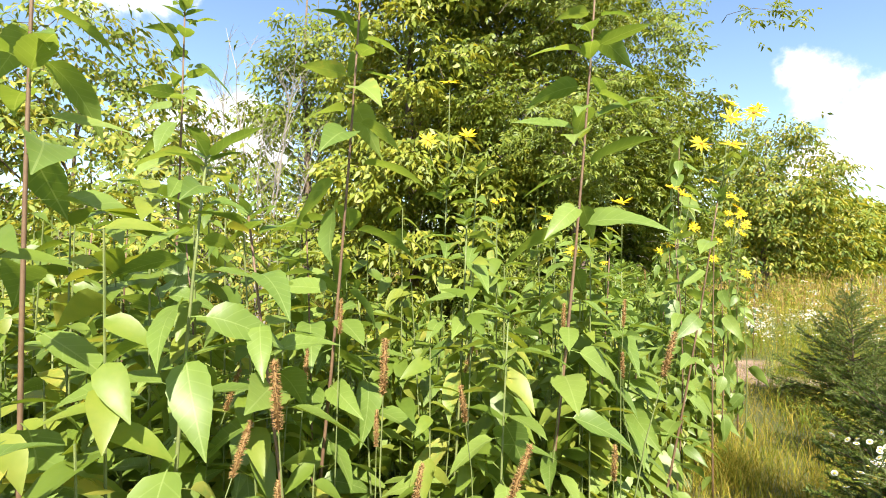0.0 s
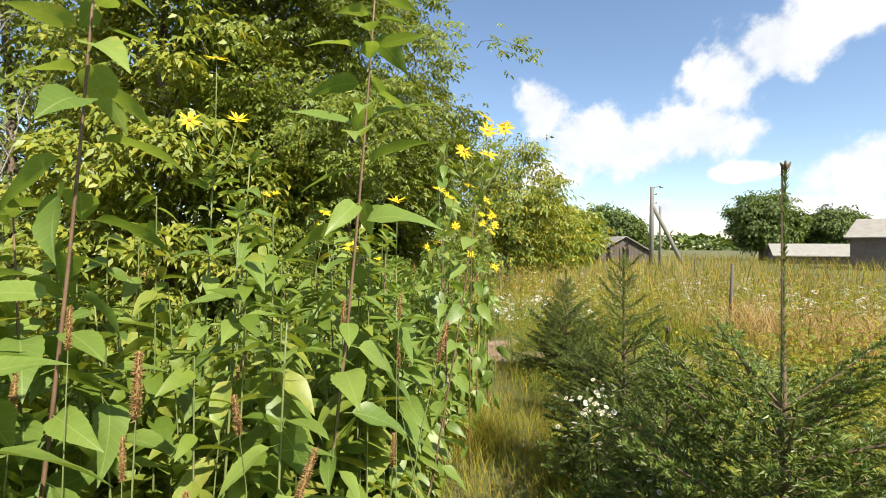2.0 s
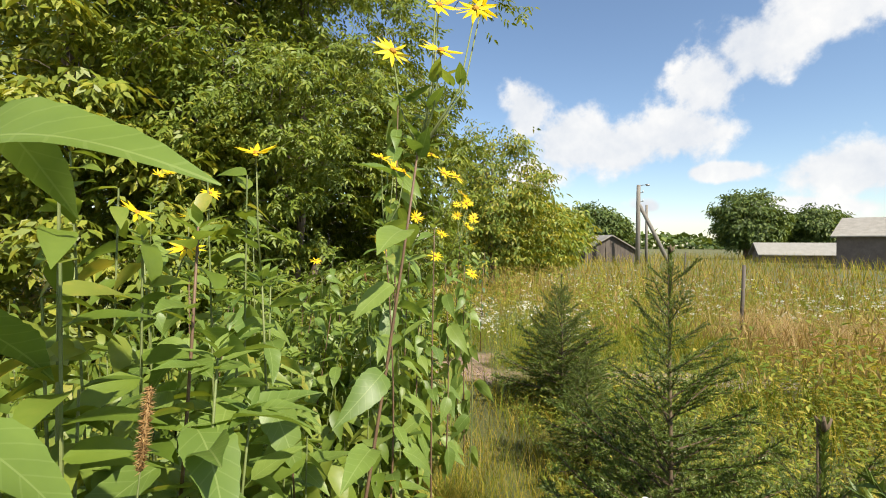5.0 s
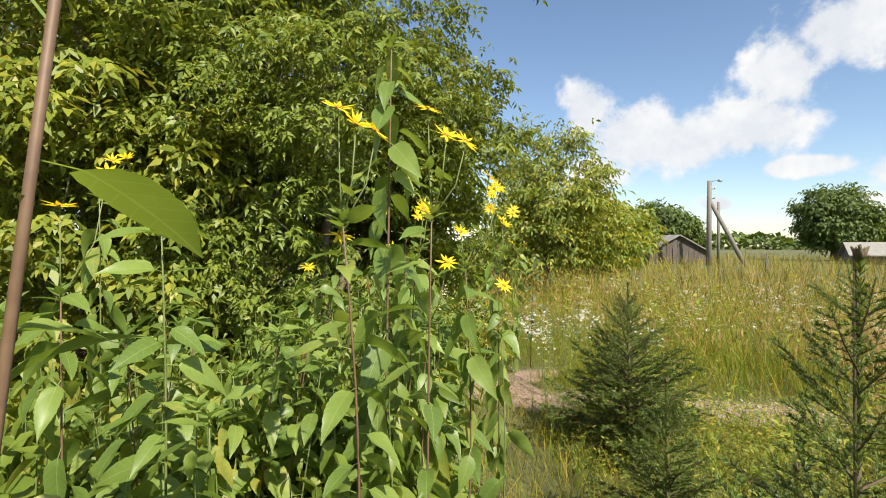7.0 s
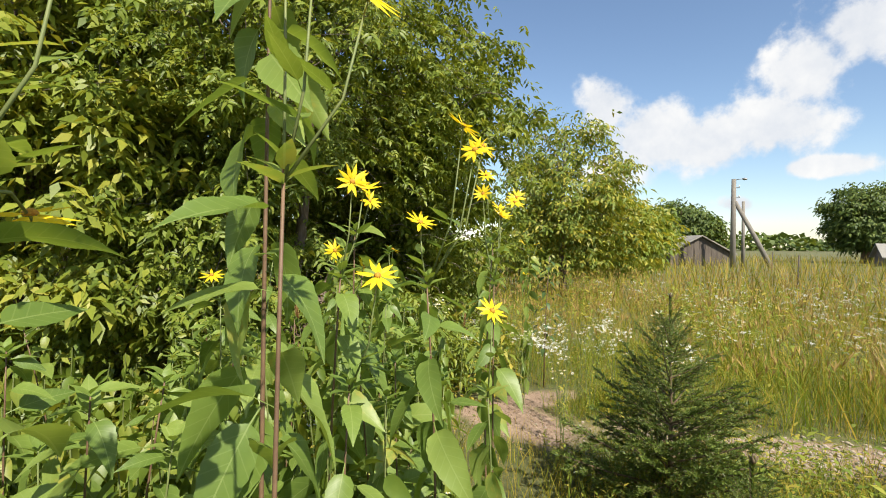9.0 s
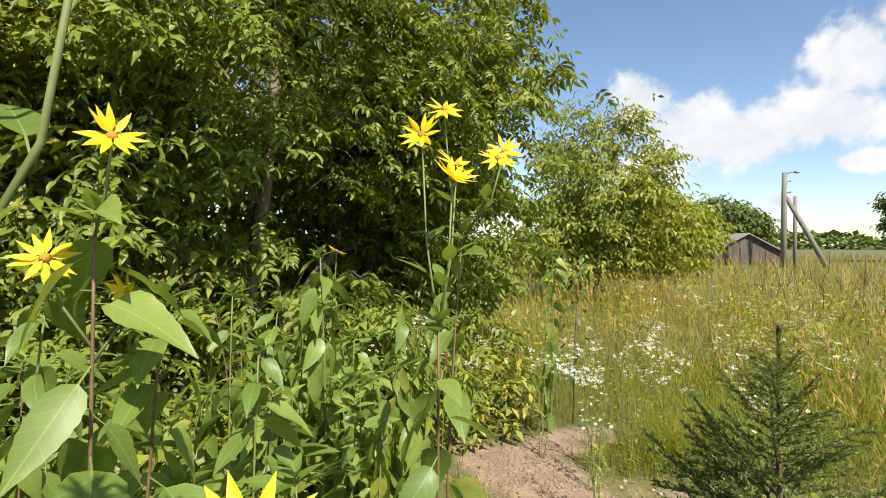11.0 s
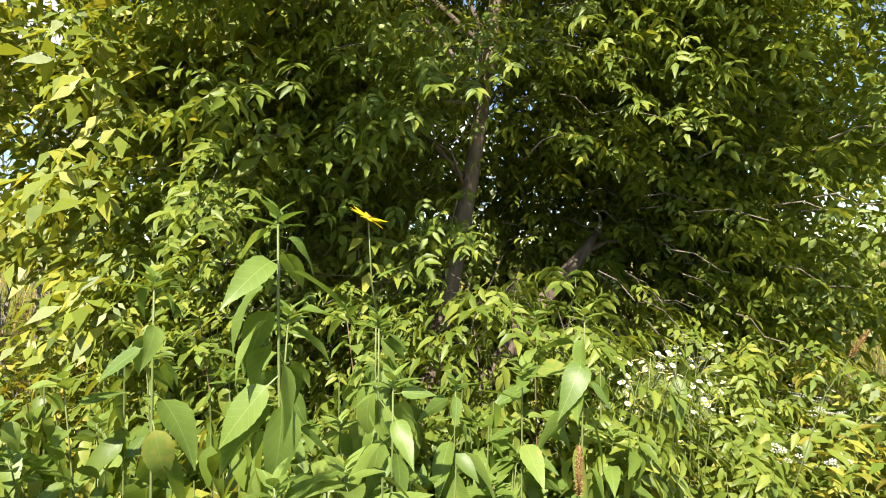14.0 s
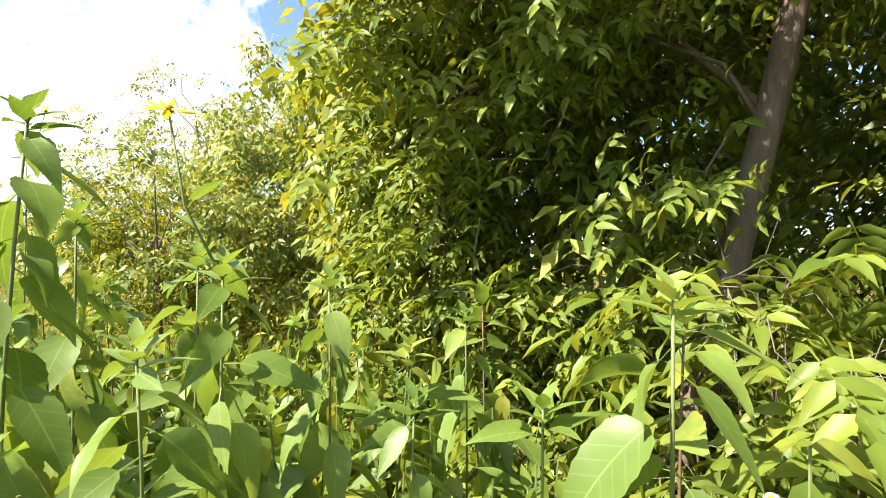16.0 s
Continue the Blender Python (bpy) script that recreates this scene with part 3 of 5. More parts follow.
def broken_trunk(base):
    """A leaning dead trunk, snapped off at eye height, with two snags."""
    t = thing("broken_trunk", "leaning dead brown trunk snapped off pale in shade", "tree trunk", pose(*base, 0))
    pts = [(0, 0, -0.05), (0.28, 0.26, 0.45), (0.58, 0.56, 0.92), (0.83, 0.89, 1.33), (0.98, 1.05, 1.52), (1.08, 1.16, 1.70)]
    part("trunk", mesh_of("trunk", *tube(pts, [0.075, 0.068, 0.062, 0.056, 0.048, 0.03], 9), M_BARK, True), t)
    part("splinter", mesh_of("splinter", *tube([(1.05, 1.13, 1.63), (1.09, 1.17, 1.74), (1.08, 1.19, 1.82)], [0.034, 0.02, 0.004], 6), M_DEAD), t, "pale splintered end")
    part("snag", mesh_of("snag", *tube([(0.98, 1.05, 1.52), (1.14, 1.1, 1.6), (1.33, 1.16, 1.62)], [0.022, 0.016, 0.006], 6), M_BARK, True), t)
    part("snag", mesh_of("snag", *tube([(0.6, 0.6, 0.96), (0.5, 0.72, 1.2), (0.52, 0.8, 1.4)], [0.018, 0.012, 0.004], 6), M_BARK, True), t)


broken_trunk((1.55, 7.47))


def bare_twig(base):
    """A small bare forked twig above the saplings."""
    t = thing("dead_twig", "bare brown forked twig above the saplings", "twig", pose(*base, 0))
    part("stem", mesh_of("stem", *tube([(0, 0, -0.02), (-0.02, 0.02, 0.7), (-0.1, 0.03, 1.36)], [0.004, 0.0035, 0.0025], 6), M_TWIG, True), t)
    for k, (x, y, z) in enumerate(((-0.34, -0.04, 1.42), (-0.25, 0.1, 1.3), (0.1, 0.0, 1.52), (-0.2, 0.05, 1.62), (0.16, -0.05, 1.36))):
        z0 = 1.36 - 0.09 * k
        o = (-0.1 + 0.012 * k, 0.03, z0)
        part("side_twig", mesh_of("side_twig", *tube([o, ((o[0] + x) / 2 + 0.02, (o[1] + y) / 2, (z0 + z) / 2 + 0.03), (x, y, z)], [0.002, 0.0017, 0.001], 5), M_TWIG), t)


bare_twig((2.22, 7.08))


def dead_shrub(base, seed):
    rng = np.random.default_rng(seed)
    t = thing("dead_shrub", "bare grey dead shrub with fine upright twigs", "shrub", pose(base[0], base[1], 0))
    for k in range(9):
        a, tilt, h = rng.uniform(0, 6.28), rng.uniform(0.05, 0.28), rng.uniform(3.2, 4.9)
        pts = [np.array([0.15 * math.cos(a) + math.cos(a) * tilt * z + rng.normal(0, 0.03), 0.15 * math.sin(a) + math.sin(a) * tilt * z + rng.normal(0, 0.03), z]) for z in np.linspace(0, h, 8)]
        pieces = [tube(pts, [0.022 * (1 - 0.85 * i / 7) for i in range(8)], 5)]
        for j in range(16):
            i = rng.integers(2, 7)
            s = pts[i] + (pts[i + 1] - pts[i]) * rng.uniform(0, 1)
            b, l = rng.uniform(0, 6.28), rng.uniform(0.25, 0.8)
            e = s + np.array([math.cos(b) * 0.5, math.sin(b) * 0.5, 0.85]) * l
            pieces.append(tube([s, (s + e) / 2 + rng.normal(0, 0.03, 3), e], [0.007, 0.005, 0.002], 4))
            for q in range(3):
                u = s + (e - s) * rng.uniform(0.3, 0.9)
                pieces.append(tube([u, u + np.array([rng.normal(0, 0.12), rng.normal(0, 0.12), 0.18])], [0.003, 0.0015], 3))
        part("branch", mesh_of("branch", *join(*pieces), M_DEAD), t)


dead_shrub((-3.0, 7.4), 5)


# ---------------------------------------------------------------- young spruces
def spruce_branch(seed, n=210):
    """A flat branch along +y, one metre long, with side twigs and needles; twigs and needles are two meshes."""
    rng = np.random.default_rng(seed)
    wood, lines = [tube([(0, 0, 0), (0, 0.5, 0.03), (0, 1, 0.12)], [0.012, 0.008, 0.003], 5)], [((0, 0.05, 0), (0, 1.0, 0.12))]
    for i in range(10):
        y = 0.14 + 0.08 * i
        l = 0.42 * (1 - 0.82 * (y - 0.1)) * rng.uniform(0.75, 1.1)
        s = 1 if i % 2 else -1
        a, b = (0, y, 0.12 * y * y), (s * l * 0.72, y + l * 0.66, 0.12 * y * y + rng.uniform(-0.05, 0.03))
        wood.append(tube([a, b], [0.005, 0.002], 4))
        lines.append((a, b))
        for q in (0.4, 0.7):
            m = tuple(a[k] + (b[k] - a[k]) * q for k in range(3))
            e = (m[0] + s * l * 0.10, m[1] + l * 0.36, m[2] - 0.01)
            lines.append((m, e))
            wood.append(tube([m, e], [0.003, 0.0015], 3))
    mats, locs = [], []
    for a, b in lines:
        a, b = np.array(a), np.array(b)
        L = np.linalg.norm(b - a)
        k = int(n * L) + 4
        t = rng.uniform(0.03, 1.02, k)
        d = (b - a) / L
        yaw = math.atan2(-d[0], d[1]) + rng.normal(0, 0.75, k)
        pit = math.asin(d[2]) + rng.normal(0.15, 0.5, k)
        mats.append(turns(yaw, pit, rng.uniform(0, 3.1, k), rng.uniform(0.8, 1.2, k)))
        locs.append(a + (b - a) * t[:, None])
    tm = ([(-0.0068, 0, 0), (0.0068, 0, 0), (0, 0.042, 0)], [(0, 1, 2)])
    me = scatter_mesh("branch", tm, np.concatenate(mats), np.concatenate(locs), M_NEEDLE)
    wv, wf = join(*wood)
    b = bmesh.new()
    b.from_mesh(me)
    vs = [b.verts.new(v) for v in wv]
    for f in wf:
        b.faces.new([vs[i] for i in f]).material_index = 1
    b.to_mesh(me)
    b.free()
    me.materials.append(M_SPRUCEBARK)
    return me


BUD = mesh_of("bud", *tube([(0, 0, 0), (0, 0, 0.012), (0, 0, 0.03)], [0.004, 0.006, 0.002], 6), M_SPRUCEBARK, True)
BRANCHES = [spruce_branch(40 + i) for i in range(4)]


def young_spruce(x, y, height, spread, seed, label, leader=0.22, name="young_spruce", step=1.0, group="young spruces along the trail"):
    rng = np.random.default_rng(seed)
    t = thing(name, label, "tree", pose(x, y, float(rise(x, y))), group)
    part("trunk", mesh_of("trunk", *tube([(0, 0, -0.03), (0.01, 0, height * 0.5), (0, 0.01, height)], [0.008 + 0.006 * height, 0.005 + 0.003 * height, 0.003], 7), M_SPRUCEBARK, True), t)
    for q in range(4):
        part("bud", BUD, t, m=pose(0, 0, height - 0.01, 0 if q == 0 else 32, 0, 120 * q + seed))
    k = 700
    tt = rng.uniform(0, 1, k)
    tm = ([(-0.0016, 0, 0), (0.0016, 0, 0), (0.0007, 0.02, 0), (-0.0007, 0.02, 0)], [(0, 1, 2, 3)])
    part("needles", scatter_mesh("needles", tm, turns(rng.uniform(0, 6.28, k), rng.uniform(0.7, 1.4, k), rng.uniform(0, 3, k), np.ones(k)),
                                 np.stack([0 * tt, 0 * tt, height * (1 - 0.6 * tt ** 1.3)], -1), M_NEEDLE), t)
    z, whorl = 0.06, 0
    while z < height * (1 - leader) + 0.02:
        f = 1 - z / height
        num = 6 if f > 0.5 else 4
        a0 = rng.uniform(0, 360)
        for i in range(num):
            l = spread * (f ** 0.8) * rng.uniform(0.65, 1.2) + 0.05
            tilt = 8 + 40 * (1 - f) + rng.normal(0, 8)
            part("branch", BRANCHES[rng.integers(0, 4)], t, m=pose(0, 0, z + rng.uniform(-0.03, 0.03), tilt, 0, a0 + 360 / num * i + rng.normal(0, 9)) @ Matrix.Diagonal((l, l, l, 1)))
        z += (0.055 + 0.045 * (1 - f)) * (0.8 + 0.35 * height / 1.4) * step
        whorl += 1
    return t


for i, (x, y, h, s, lb) in enumerate([(1.60, 0.93, 1.92, 0.78, "tall young spruce with a bare upright leader shoot"), (2.32, 2.27, 1.62, 0.58, "slim young spruce with dark green needles"),
                                      (1.78, 1.50, 1.30, 0.55, "bushy young spruce among dry grass"), (3.97, 4.78, 1.33, 0.66, "bushy young spruce beside the trail"),
                                      (3.15, 3.58, 0.98, 0.42, "small young spruce beside the trail"), (3.1, 2.9, 0.8, 0.42, "small young spruce beside the trail"), (1.2, 0.35, 0.75, 0.5, "small young spruce in tall weeds"), (2.2, 1.1, 0.9, 0.5, "small young spruce in tall weeds")]):
    young_spruce(x, y, h, s, 60 + i, lb, 0.36 if i == 0 else 0.1)


young_spruce(-3.7, 14.6, 9.6, 2.3, 90, "tall dark spruce behind the tree line", 0.1, "spruce_tree", 2.2, "")


# ---------------------------------------------------------------- sunchokes
LEAVES = [mesh_of("leaf", *leaf(ln, wd, f, dr, 16, 0.04, 0.03, wv), M_SUNLEAF, True)
          for ln, wd, f, dr, wv in ((0.19, 0.088, 0.22, 0.25, 0.1), (0.185, 0.08, 0.34, 0.38, 0.14), (0.17, 0.066, 0.2, 0.14, 0.06), (0.195, 0.092, 0.28, 0.55, 0.16), (0.18, 0.074, 0.42, 0.3, 0.2))]


def rosette():
    pieces = []
    for i in range(7):
        v, f = leaf(0.085 - 0.006 * i, 0.036 - 0.0025 * i, 0.25, 0.2, 4)
        m = pose(0, 0, -0.03 + 0.006 * i, 18 + 6 * i, 0, 137 * i)
        pieces.append(([m @ Vector(q) for q in v], f))
    return join(*pieces)


ROSETTE = mesh_of("bud", *rosette(), M_SUNLEAF, True)
PETAL = mesh_of("petal", *leaf(0.044, 0.0125, -0.3, 0.05, 4), M_PETAL, True)


def dome(r, h, z, sides=10, rings=3):
    v, f = [], []
    for i in range(rings):
        a = math.pi / 2 * i / rings
        for s in range(sides):
            b = 2 * math.pi * s / sides
            v.append((r * math.cos(a) * math.cos(b), r * math.cos(a) * math.sin(b), z + h * math.sin(a)))
    v.append((0, 0, z + h))
    for i in range(rings - 1):
        for s in range(sides):
            t = (s + 1) % sides
            f.append((i * sides + s, i * sides + t, (i + 1) * sides + t, (i + 1) * sides + s))
    for s in range(sides):
        f.append(((rings - 1) * sides + s, (rings - 1) * sides + (s + 1) % sides, rings * sides))
    f.append(tuple(range(sides))[::-1])
    return v, f


def calyx():
    pieces = [dome(0.0085, -0.008, 0.0, 8, 3)]
    for i in range(10):
        v, f = leaf(0.014, 0.004, 0, 0.3, 2)
        m = pose(0, 0, -0.002, -8, 0, 36 * i)
        pieces.append(([m @ Vector(q) for q in v], f))
    return join(*pieces)


CALYX, DISC = mesh_of("flower", *calyx(), M_STEM), mesh_of("disc", *dome(0.0085, 0.007, 0.0), M_DISC, True)


def flower(parent, m, rng, petals=11):
    fl = part("flower", CALYX, parent, "open yellow flower", m)
    part("disc", DISC, fl, "orange-brown flower centre")
    lift = rng.uniform(-5, 28)
    for i in range(petals):
        part("petal", PETAL, fl, m=pose(0, 0, 0.001, lift + rng.normal(0, 8), rng.normal(0, 10), 360 / petals * i + rng.normal(0, 5)) @ pose(0, 0.006, 0))


def sunchoke(m, height, seed, flowers=0, lean=(0.0, 0.0), red=False, leafy=1.0, label="", low=0.22, heads=(), pitch_of_pairs=1.0):
    """A rough-leaved sunflower stalk; its flowers stand on forked side shoots at the top."""
    rng = np.random.default_rng(seed)
    t = thing("sunchoke_plant", label or "green sunchoke stalk with rough pointed leaves", "plant", m, "stand of sunchokes beside the trail")
    bow = rng.normal(0, 0.025, 2)

    def at(z):
        u = z / height
        return np.array([lean[0] * u * height + bow[0] * math.sin(3 * u), lean[1] * u * height + bow[1] * math.sin(2.4 * u), z])

    rad = 0.003 + 0.0019 * height
    zs = np.linspace(-0.02, height, 9)
    part("stem", mesh_of("stem", *tube([at(z) for z in zs], [rad * (1 - 0.62 * i / 8) for i in range(9)], 7), M_STEMRED if red else M_STEM, True), t)
    z, turn = low, rng.uniform(0, 360)
    while z < height - 0.01:
        u = z / height
        size = (1.08 if m.translation.y > 5 else 1.0) * (1.05 if u < 0.72 else 1.05 - 1.5 * (u - 0.72)) * rng.uniform(0.7, 1.15) * leafy
        for s in (0, 180):
            if rng.random() < 0.05:
                continue
            p = at(z + (0.02 if s else 0))
            tilt = (-48 if m.translation.y > 5 else (-34 if m.translation.y > 3.4 else -8)) + (150 if m.translation.y < 3.4 else 85) * max(0.0, u - 0.78) + rng.normal(0, 17) - (44 if m.translation.y > 3.4 else 12) * (1 - u)
            yaw = turn + s + rng.normal(0, 12)
            q = m.translation + Vector(p)
            if trail_side(q.x - math.sin(radians(yaw)) * 0.2 * size, q.y + math.cos(radians(yaw)) * 0.2 * size)[0] < 0.22:
                continue
            part("leaf", LEAVES[rng.integers(0, 5)], t, m=Matrix.Translation(p) @ pose(0, 0, 0, tilt, rng.normal(0, 20), yaw) @ Matrix.Diagonal((size, size, size, 1)))
        turn += 90 + rng.normal(0, 15)
        z += rng.uniform(0.075, 0.115) * (1.0 if u < 0.75 else 0.62) * pitch_of_pairs
    for k in range(flowers):
        z0 = height * (1 - 0.16 * (k / max(flowers, 1)) * rng.uniform(0.6, 2.0))
        a, l = turn + k * 137, rng.uniform(0.10, 0.24)
        p0 = at(z0 - 0.05)
        tip = p0 + np.array([math.sin(radians(a)) * 0.45, math.cos(radians(a)) * 0.45, 0.9]) * l
        part("shoot", mesh_of("shoot", *tube([p0, (p0 + tip) / 2 + np.array([math.sin(radians(a)), math.cos(radians(a)), 0]) * 0.012, tip], [0.003, 0.0025, 0.002], 5), M_STEM, True), t)
        flower(t, Matrix.Translation(tip) @ pose(0, 0, 0.006, rng.normal(38, 20), rng.normal(0, 15), rng.normal(15, 40)), rng)
    top = at(height)
    part("bud", ROSETTE, t, "tuft of small new leaves", Matrix.Translation(top))
    for x, y, z in heads:
        tip = np.array(m.inverted() @ Vector((x, y, z)))
        bend = (top + tip) / 2 + (tip - top) * np.array([0.2, 0.2, -0.1])
        part("shoot", mesh_of("shoot", *tube([top - np.array([0, 0, 0.02]), bend, tip], [0.0026, 0.002, 0.0016], 6), M_STEM, True), t)
        for q in range(2):
            part("leaf", LEAVES[2], t, m=Matrix.Translation(top + (bend - top) * (0.5 + 0.45 * q)) @ pose(0, 0, 0, 30, 0, rng.uniform(0, 360)) @ Matrix.Diagonal((0.4, 0.45, 0.4, 1)))
        flower(t, Matrix.Translation(tip) @ pose(0, 0, 0.004, rng.normal(40, 14), rng.normal(0, 10), rng.normal(15, 22)), rng, 11)
    return t


TALL = "tall sunchoke with a dark reddish stem and no open flowers"
BLOOM = "tall sunchoke with open yellow flowers"
# x, y, height, lean x, lean y, flower heads, reddish stem
for i, (x, y, h, lx, ly, heads, red) in enumerate([
        (2.55, 4.25, 1.52, 0, 0, [(2.568, 4.235, 1.765), (2.60, 4.315, 1.805), (2.54, 4.36, 1.87)], 1), (2.71, 4.62, 1.70, 0, 0, [(2.745, 4.46, 1.85), (2.79, 4.53, 1.88), (2.64, 4.55, 1.98)], 1),
        (1.86, 3.58, 1.33, 0, 0, [(1.90, 3.47, 1.58)], 1), (2.08, 3.70, 1.55, 0, 0, [(2.07, 3.72, 1.71), (2.19, 3.62, 1.90), (2.23, 3.66, 1.92), (2.14, 3.58, 1.95)], 1), (2.27, 3.72, 1.22, 0, 0, [(2.28, 3.70, 1.46)], 0),
        (0.82, 2.12, 1.92, 0.145, -0.07, [(1.24, 1.96, 2.19), (1.13, 1.93, 2.16), (1.16, 2.0, 2.24), (1.28, 2.0, 2.22), (1.06, 2.02, 2.08), (1.12, 1.90, 2.05)], 1), (2.42, 5.68, 1.40, 0, 0, [(2.44, 5.60, 1.62)], 0), (0.66, 3.4, 1.5, 0, 0, [(0.66, 3.38, 1.76), (0.75, 3.5, 1.88)], 1),
        (1.40, 2.98, 1.74, 0, 0, [(1.44, 2.96, 1.97), (1.40, 3.0, 2.02), (1.50, 2.98, 1.96), (1.42, 3.11, 1.68)], 1), (1.70, 3.1, 1.74, 0, 0, [(1.73, 3.04, 1.98), (1.80, 3.05, 1.97), (1.70, 3.12, 2.08)], 1), (1.86, 3.72, 1.6, 0, 0, [(1.88, 3.70, 1.81), (1.92, 3.76, 1.80)], 1),
        (0.74, 2.22, 1.62, 0.04, 0, [(0.79, 2.17, 1.85)], 0), (-0.1, 2.3, 1.95, 0.06, 0, [(-0.07, 2.3, 2.155), (0.03, 2.22, 2.4), (0.12, 2.4, 2.2)], 0), (0.45, 4.6, 1.9, 0, 0, [(0.49, 4.7, 2.09), (0.56, 4.66, 2.1)], 0)]):
    sunchoke(pose(x, y, float(rise(x, y))), h, 150 + i, 0, (lx, ly), bool(red), 0.9, BLOOM, heads=heads, pitch_of_pairs=0.8 if y > 5 else 1.1)

for i, (x, y, h, n, lx, ly, red) in enumerate([
        (-0.79, 0.93, 2.4, 0, 0.01, 0.0, 1), (-0.57, 1.0, 1.82, 0, 0.06, 0, 0), (-0.48, 1.5, 2.5, 0, 0.09, 0, 1), (0.24, 1.64, 2.65, 0, 0.10, 0.0, 1),
        (-1.05, 1.75, 2.5, 0, 0.05, 0, 1), (0.03, 2.1, 2.0, 0, 0.06, 0.0, 0), (-0.05, 1.55, 1.75, 0, 0.07, 0, 0), (0.8, 2.5, 1.6, 0, 0.04, 0, 0), (0.45, 2.5, 1.7, 2, 0.05, 0, 0),
        (0.9, 3.35, 1.7, 0, 0.01, 0, 0), (1.93, 4.3, 1.75, 3, 0.03, 0, 1), (1.66, 3.52, 2.45, 0, 0.01, 0, 1),
        (2.0, 4.45, 1.6, 0, 0.03, 0, 1), (1.65, 3.95, 1.4, 0, 0, 0, 0), (2.2, 4.7, 1.45, 0, 0, 0, 0),
        (2.36, 5.42, 1.66, 0, 0, 0, 0), (2.05, 5.35, 1.5, 0, 0, 0, 0), (2.1, 6.22, 1.22, 0, 0, 0, 0), (2.85, 6.2, 1.36, 0, 0, 0, 0), (2.52, 5.55, 1.3, 0, 0, 0, 0), (2.3, 5.85, 1.35, 0, 0, 0, 0),
        (2.5, 6.0, 1.15, 0, 0, 0, 0), (2.2, 5.62, 1.4, 0, 0, 0, 0), (2.65, 6.15, 0.9, 0, 0, 0, 0), (4.35, 7.3, 1.6, 3, 0.03, 0, 0), (1.7, 4.9, 1.6, 0, 0, 0, 0), (1.5, 4.45, 1.45, 1, 0, 0, 0)]):
    sunchoke(pose(x, y, float(rise(x, y))), h, 100 + i, n, (lx, ly), bool(red), 0.88 if y > 5 else (1.08 if red else 0.95), BLOOM if n else (TALL if red else "green sunchoke stalk with rough pointed leaves"), pitch_of_pairs=1.0 if red else (0.8 if y > 5 else 0.95))

STALKS = []
for k, (x, y) in enumerate(((-2.2, 2.2), (-1.9, 2.9), (-1.2, 3.4), (-0.6, 2.8), (-1.5, 2.4), (-1.1, 1.3), (-1.5, 1.6), (-0.6, 1.9), (-1.3, 2.0))):
    STALKS.append(sunchoke(pose(x, y, 0), 0.85 + 0.11 * k, 200 + k, 0, (0.02 * (k % 3 - 1), 0.015 * (k % 2)), k % 4 == 0, 0.95, "", 0.3 if k > 4 else 0.2))
rng = np.random.default_rng(31)
placed = 0
while placed < 138:
    x, y = rng.uniform(-3.0, 3.0), rng.uniform(0.6, 6.4)
    d, s = trail_side(x, y)
    if s < 0 or d < 0.55 or d > 2.6 or rng.random() > 1.25 - 0.36 * d:
        continue
    # the stand is taller at the start of the trail than under the trees
    k = int(rng.integers(3, 9) if y < 2.3 else rng.integers(0, 5))
    copy_thing(STALKS[k], pose(x, y, float(rise(x, y)), rng.normal(0, 4), rng.normal(0, 4), rng.uniform(0, 360)))
    placed += 1


def thicket(n, seed):
    """The uncounted shoots that fill the stand between the single stalks."""
    r2 = np.random.default_rng(seed)
    stems, mats, locs = [], [], []
    while len(stems) < n:
        x, y = r2.uniform(-4.5, 3.2), r2.uniform(0.7, 7.0)
        d, s = trail_side(x, y)
        if s < 0 or d < (0.72 if y < 1.7 else 0.5) or d > 4.2 or r2.random() > 1.2 - 0.22 * d:
            continue
        h = r2.uniform(1.0, 1.85) if y < 2.4 else r2.uniform(0.55, 1.2)
        lx, ly = r2.normal(0, 0.05, 2)
        stems.append(tube([(x, y, -0.02), (x + lx * 0.5, y + ly * 0.5, h * 0.5), (x + lx, y + ly, h)], [0.0042, 0.0036, 0.002], 5))
        k = int(h / 0.045)
        t = np.linspace(0.15, 1.0, k)
        mats.append(turns(r2.uniform(0, 6.28, k), r2.normal(-0.12 if y < 2.6 else (-0.6 if y < 4.5 else -0.95), 0.36, k), r2.normal(0, 0.4, k), r2.uniform(0.65, 1.1, k) * np.where(t > 0.8, 1.6 - t, 1)))
        locs.append(np.stack([x + lx * t, y + ly * t, h * t], -1))
    stuff("sunchoke_thicket", scatter_mesh("sunchoke_thicket", leaf(0.165, 0.074, 0.28, 0.3, 6), np.concatenate(mats), np.concatenate(locs), M_THICKET, True), "dense drooping leaves of many young sunchoke shoots", "plants")
    stuff("sunchoke_shoots", mesh_of("sunchoke_shoots", *join(*stems), M_STEM), "thin green stems of young sunchoke shoots", "plants")


thicket(690, 33)


# ---------------------------------------------------------------- the field far off
def boxy(x0, x1, y0, y1, z0, z1):
    v = [(x, y, z) for x in (x0, x1) for y in (y0, y1) for z in (z0, z1)]
    return v, [(0, 1, 3, 2), (4, 6, 7, 5), (0, 4, 5, 1), (2, 3, 7, 6), (0, 2, 6, 4), (1, 5, 7, 3)]


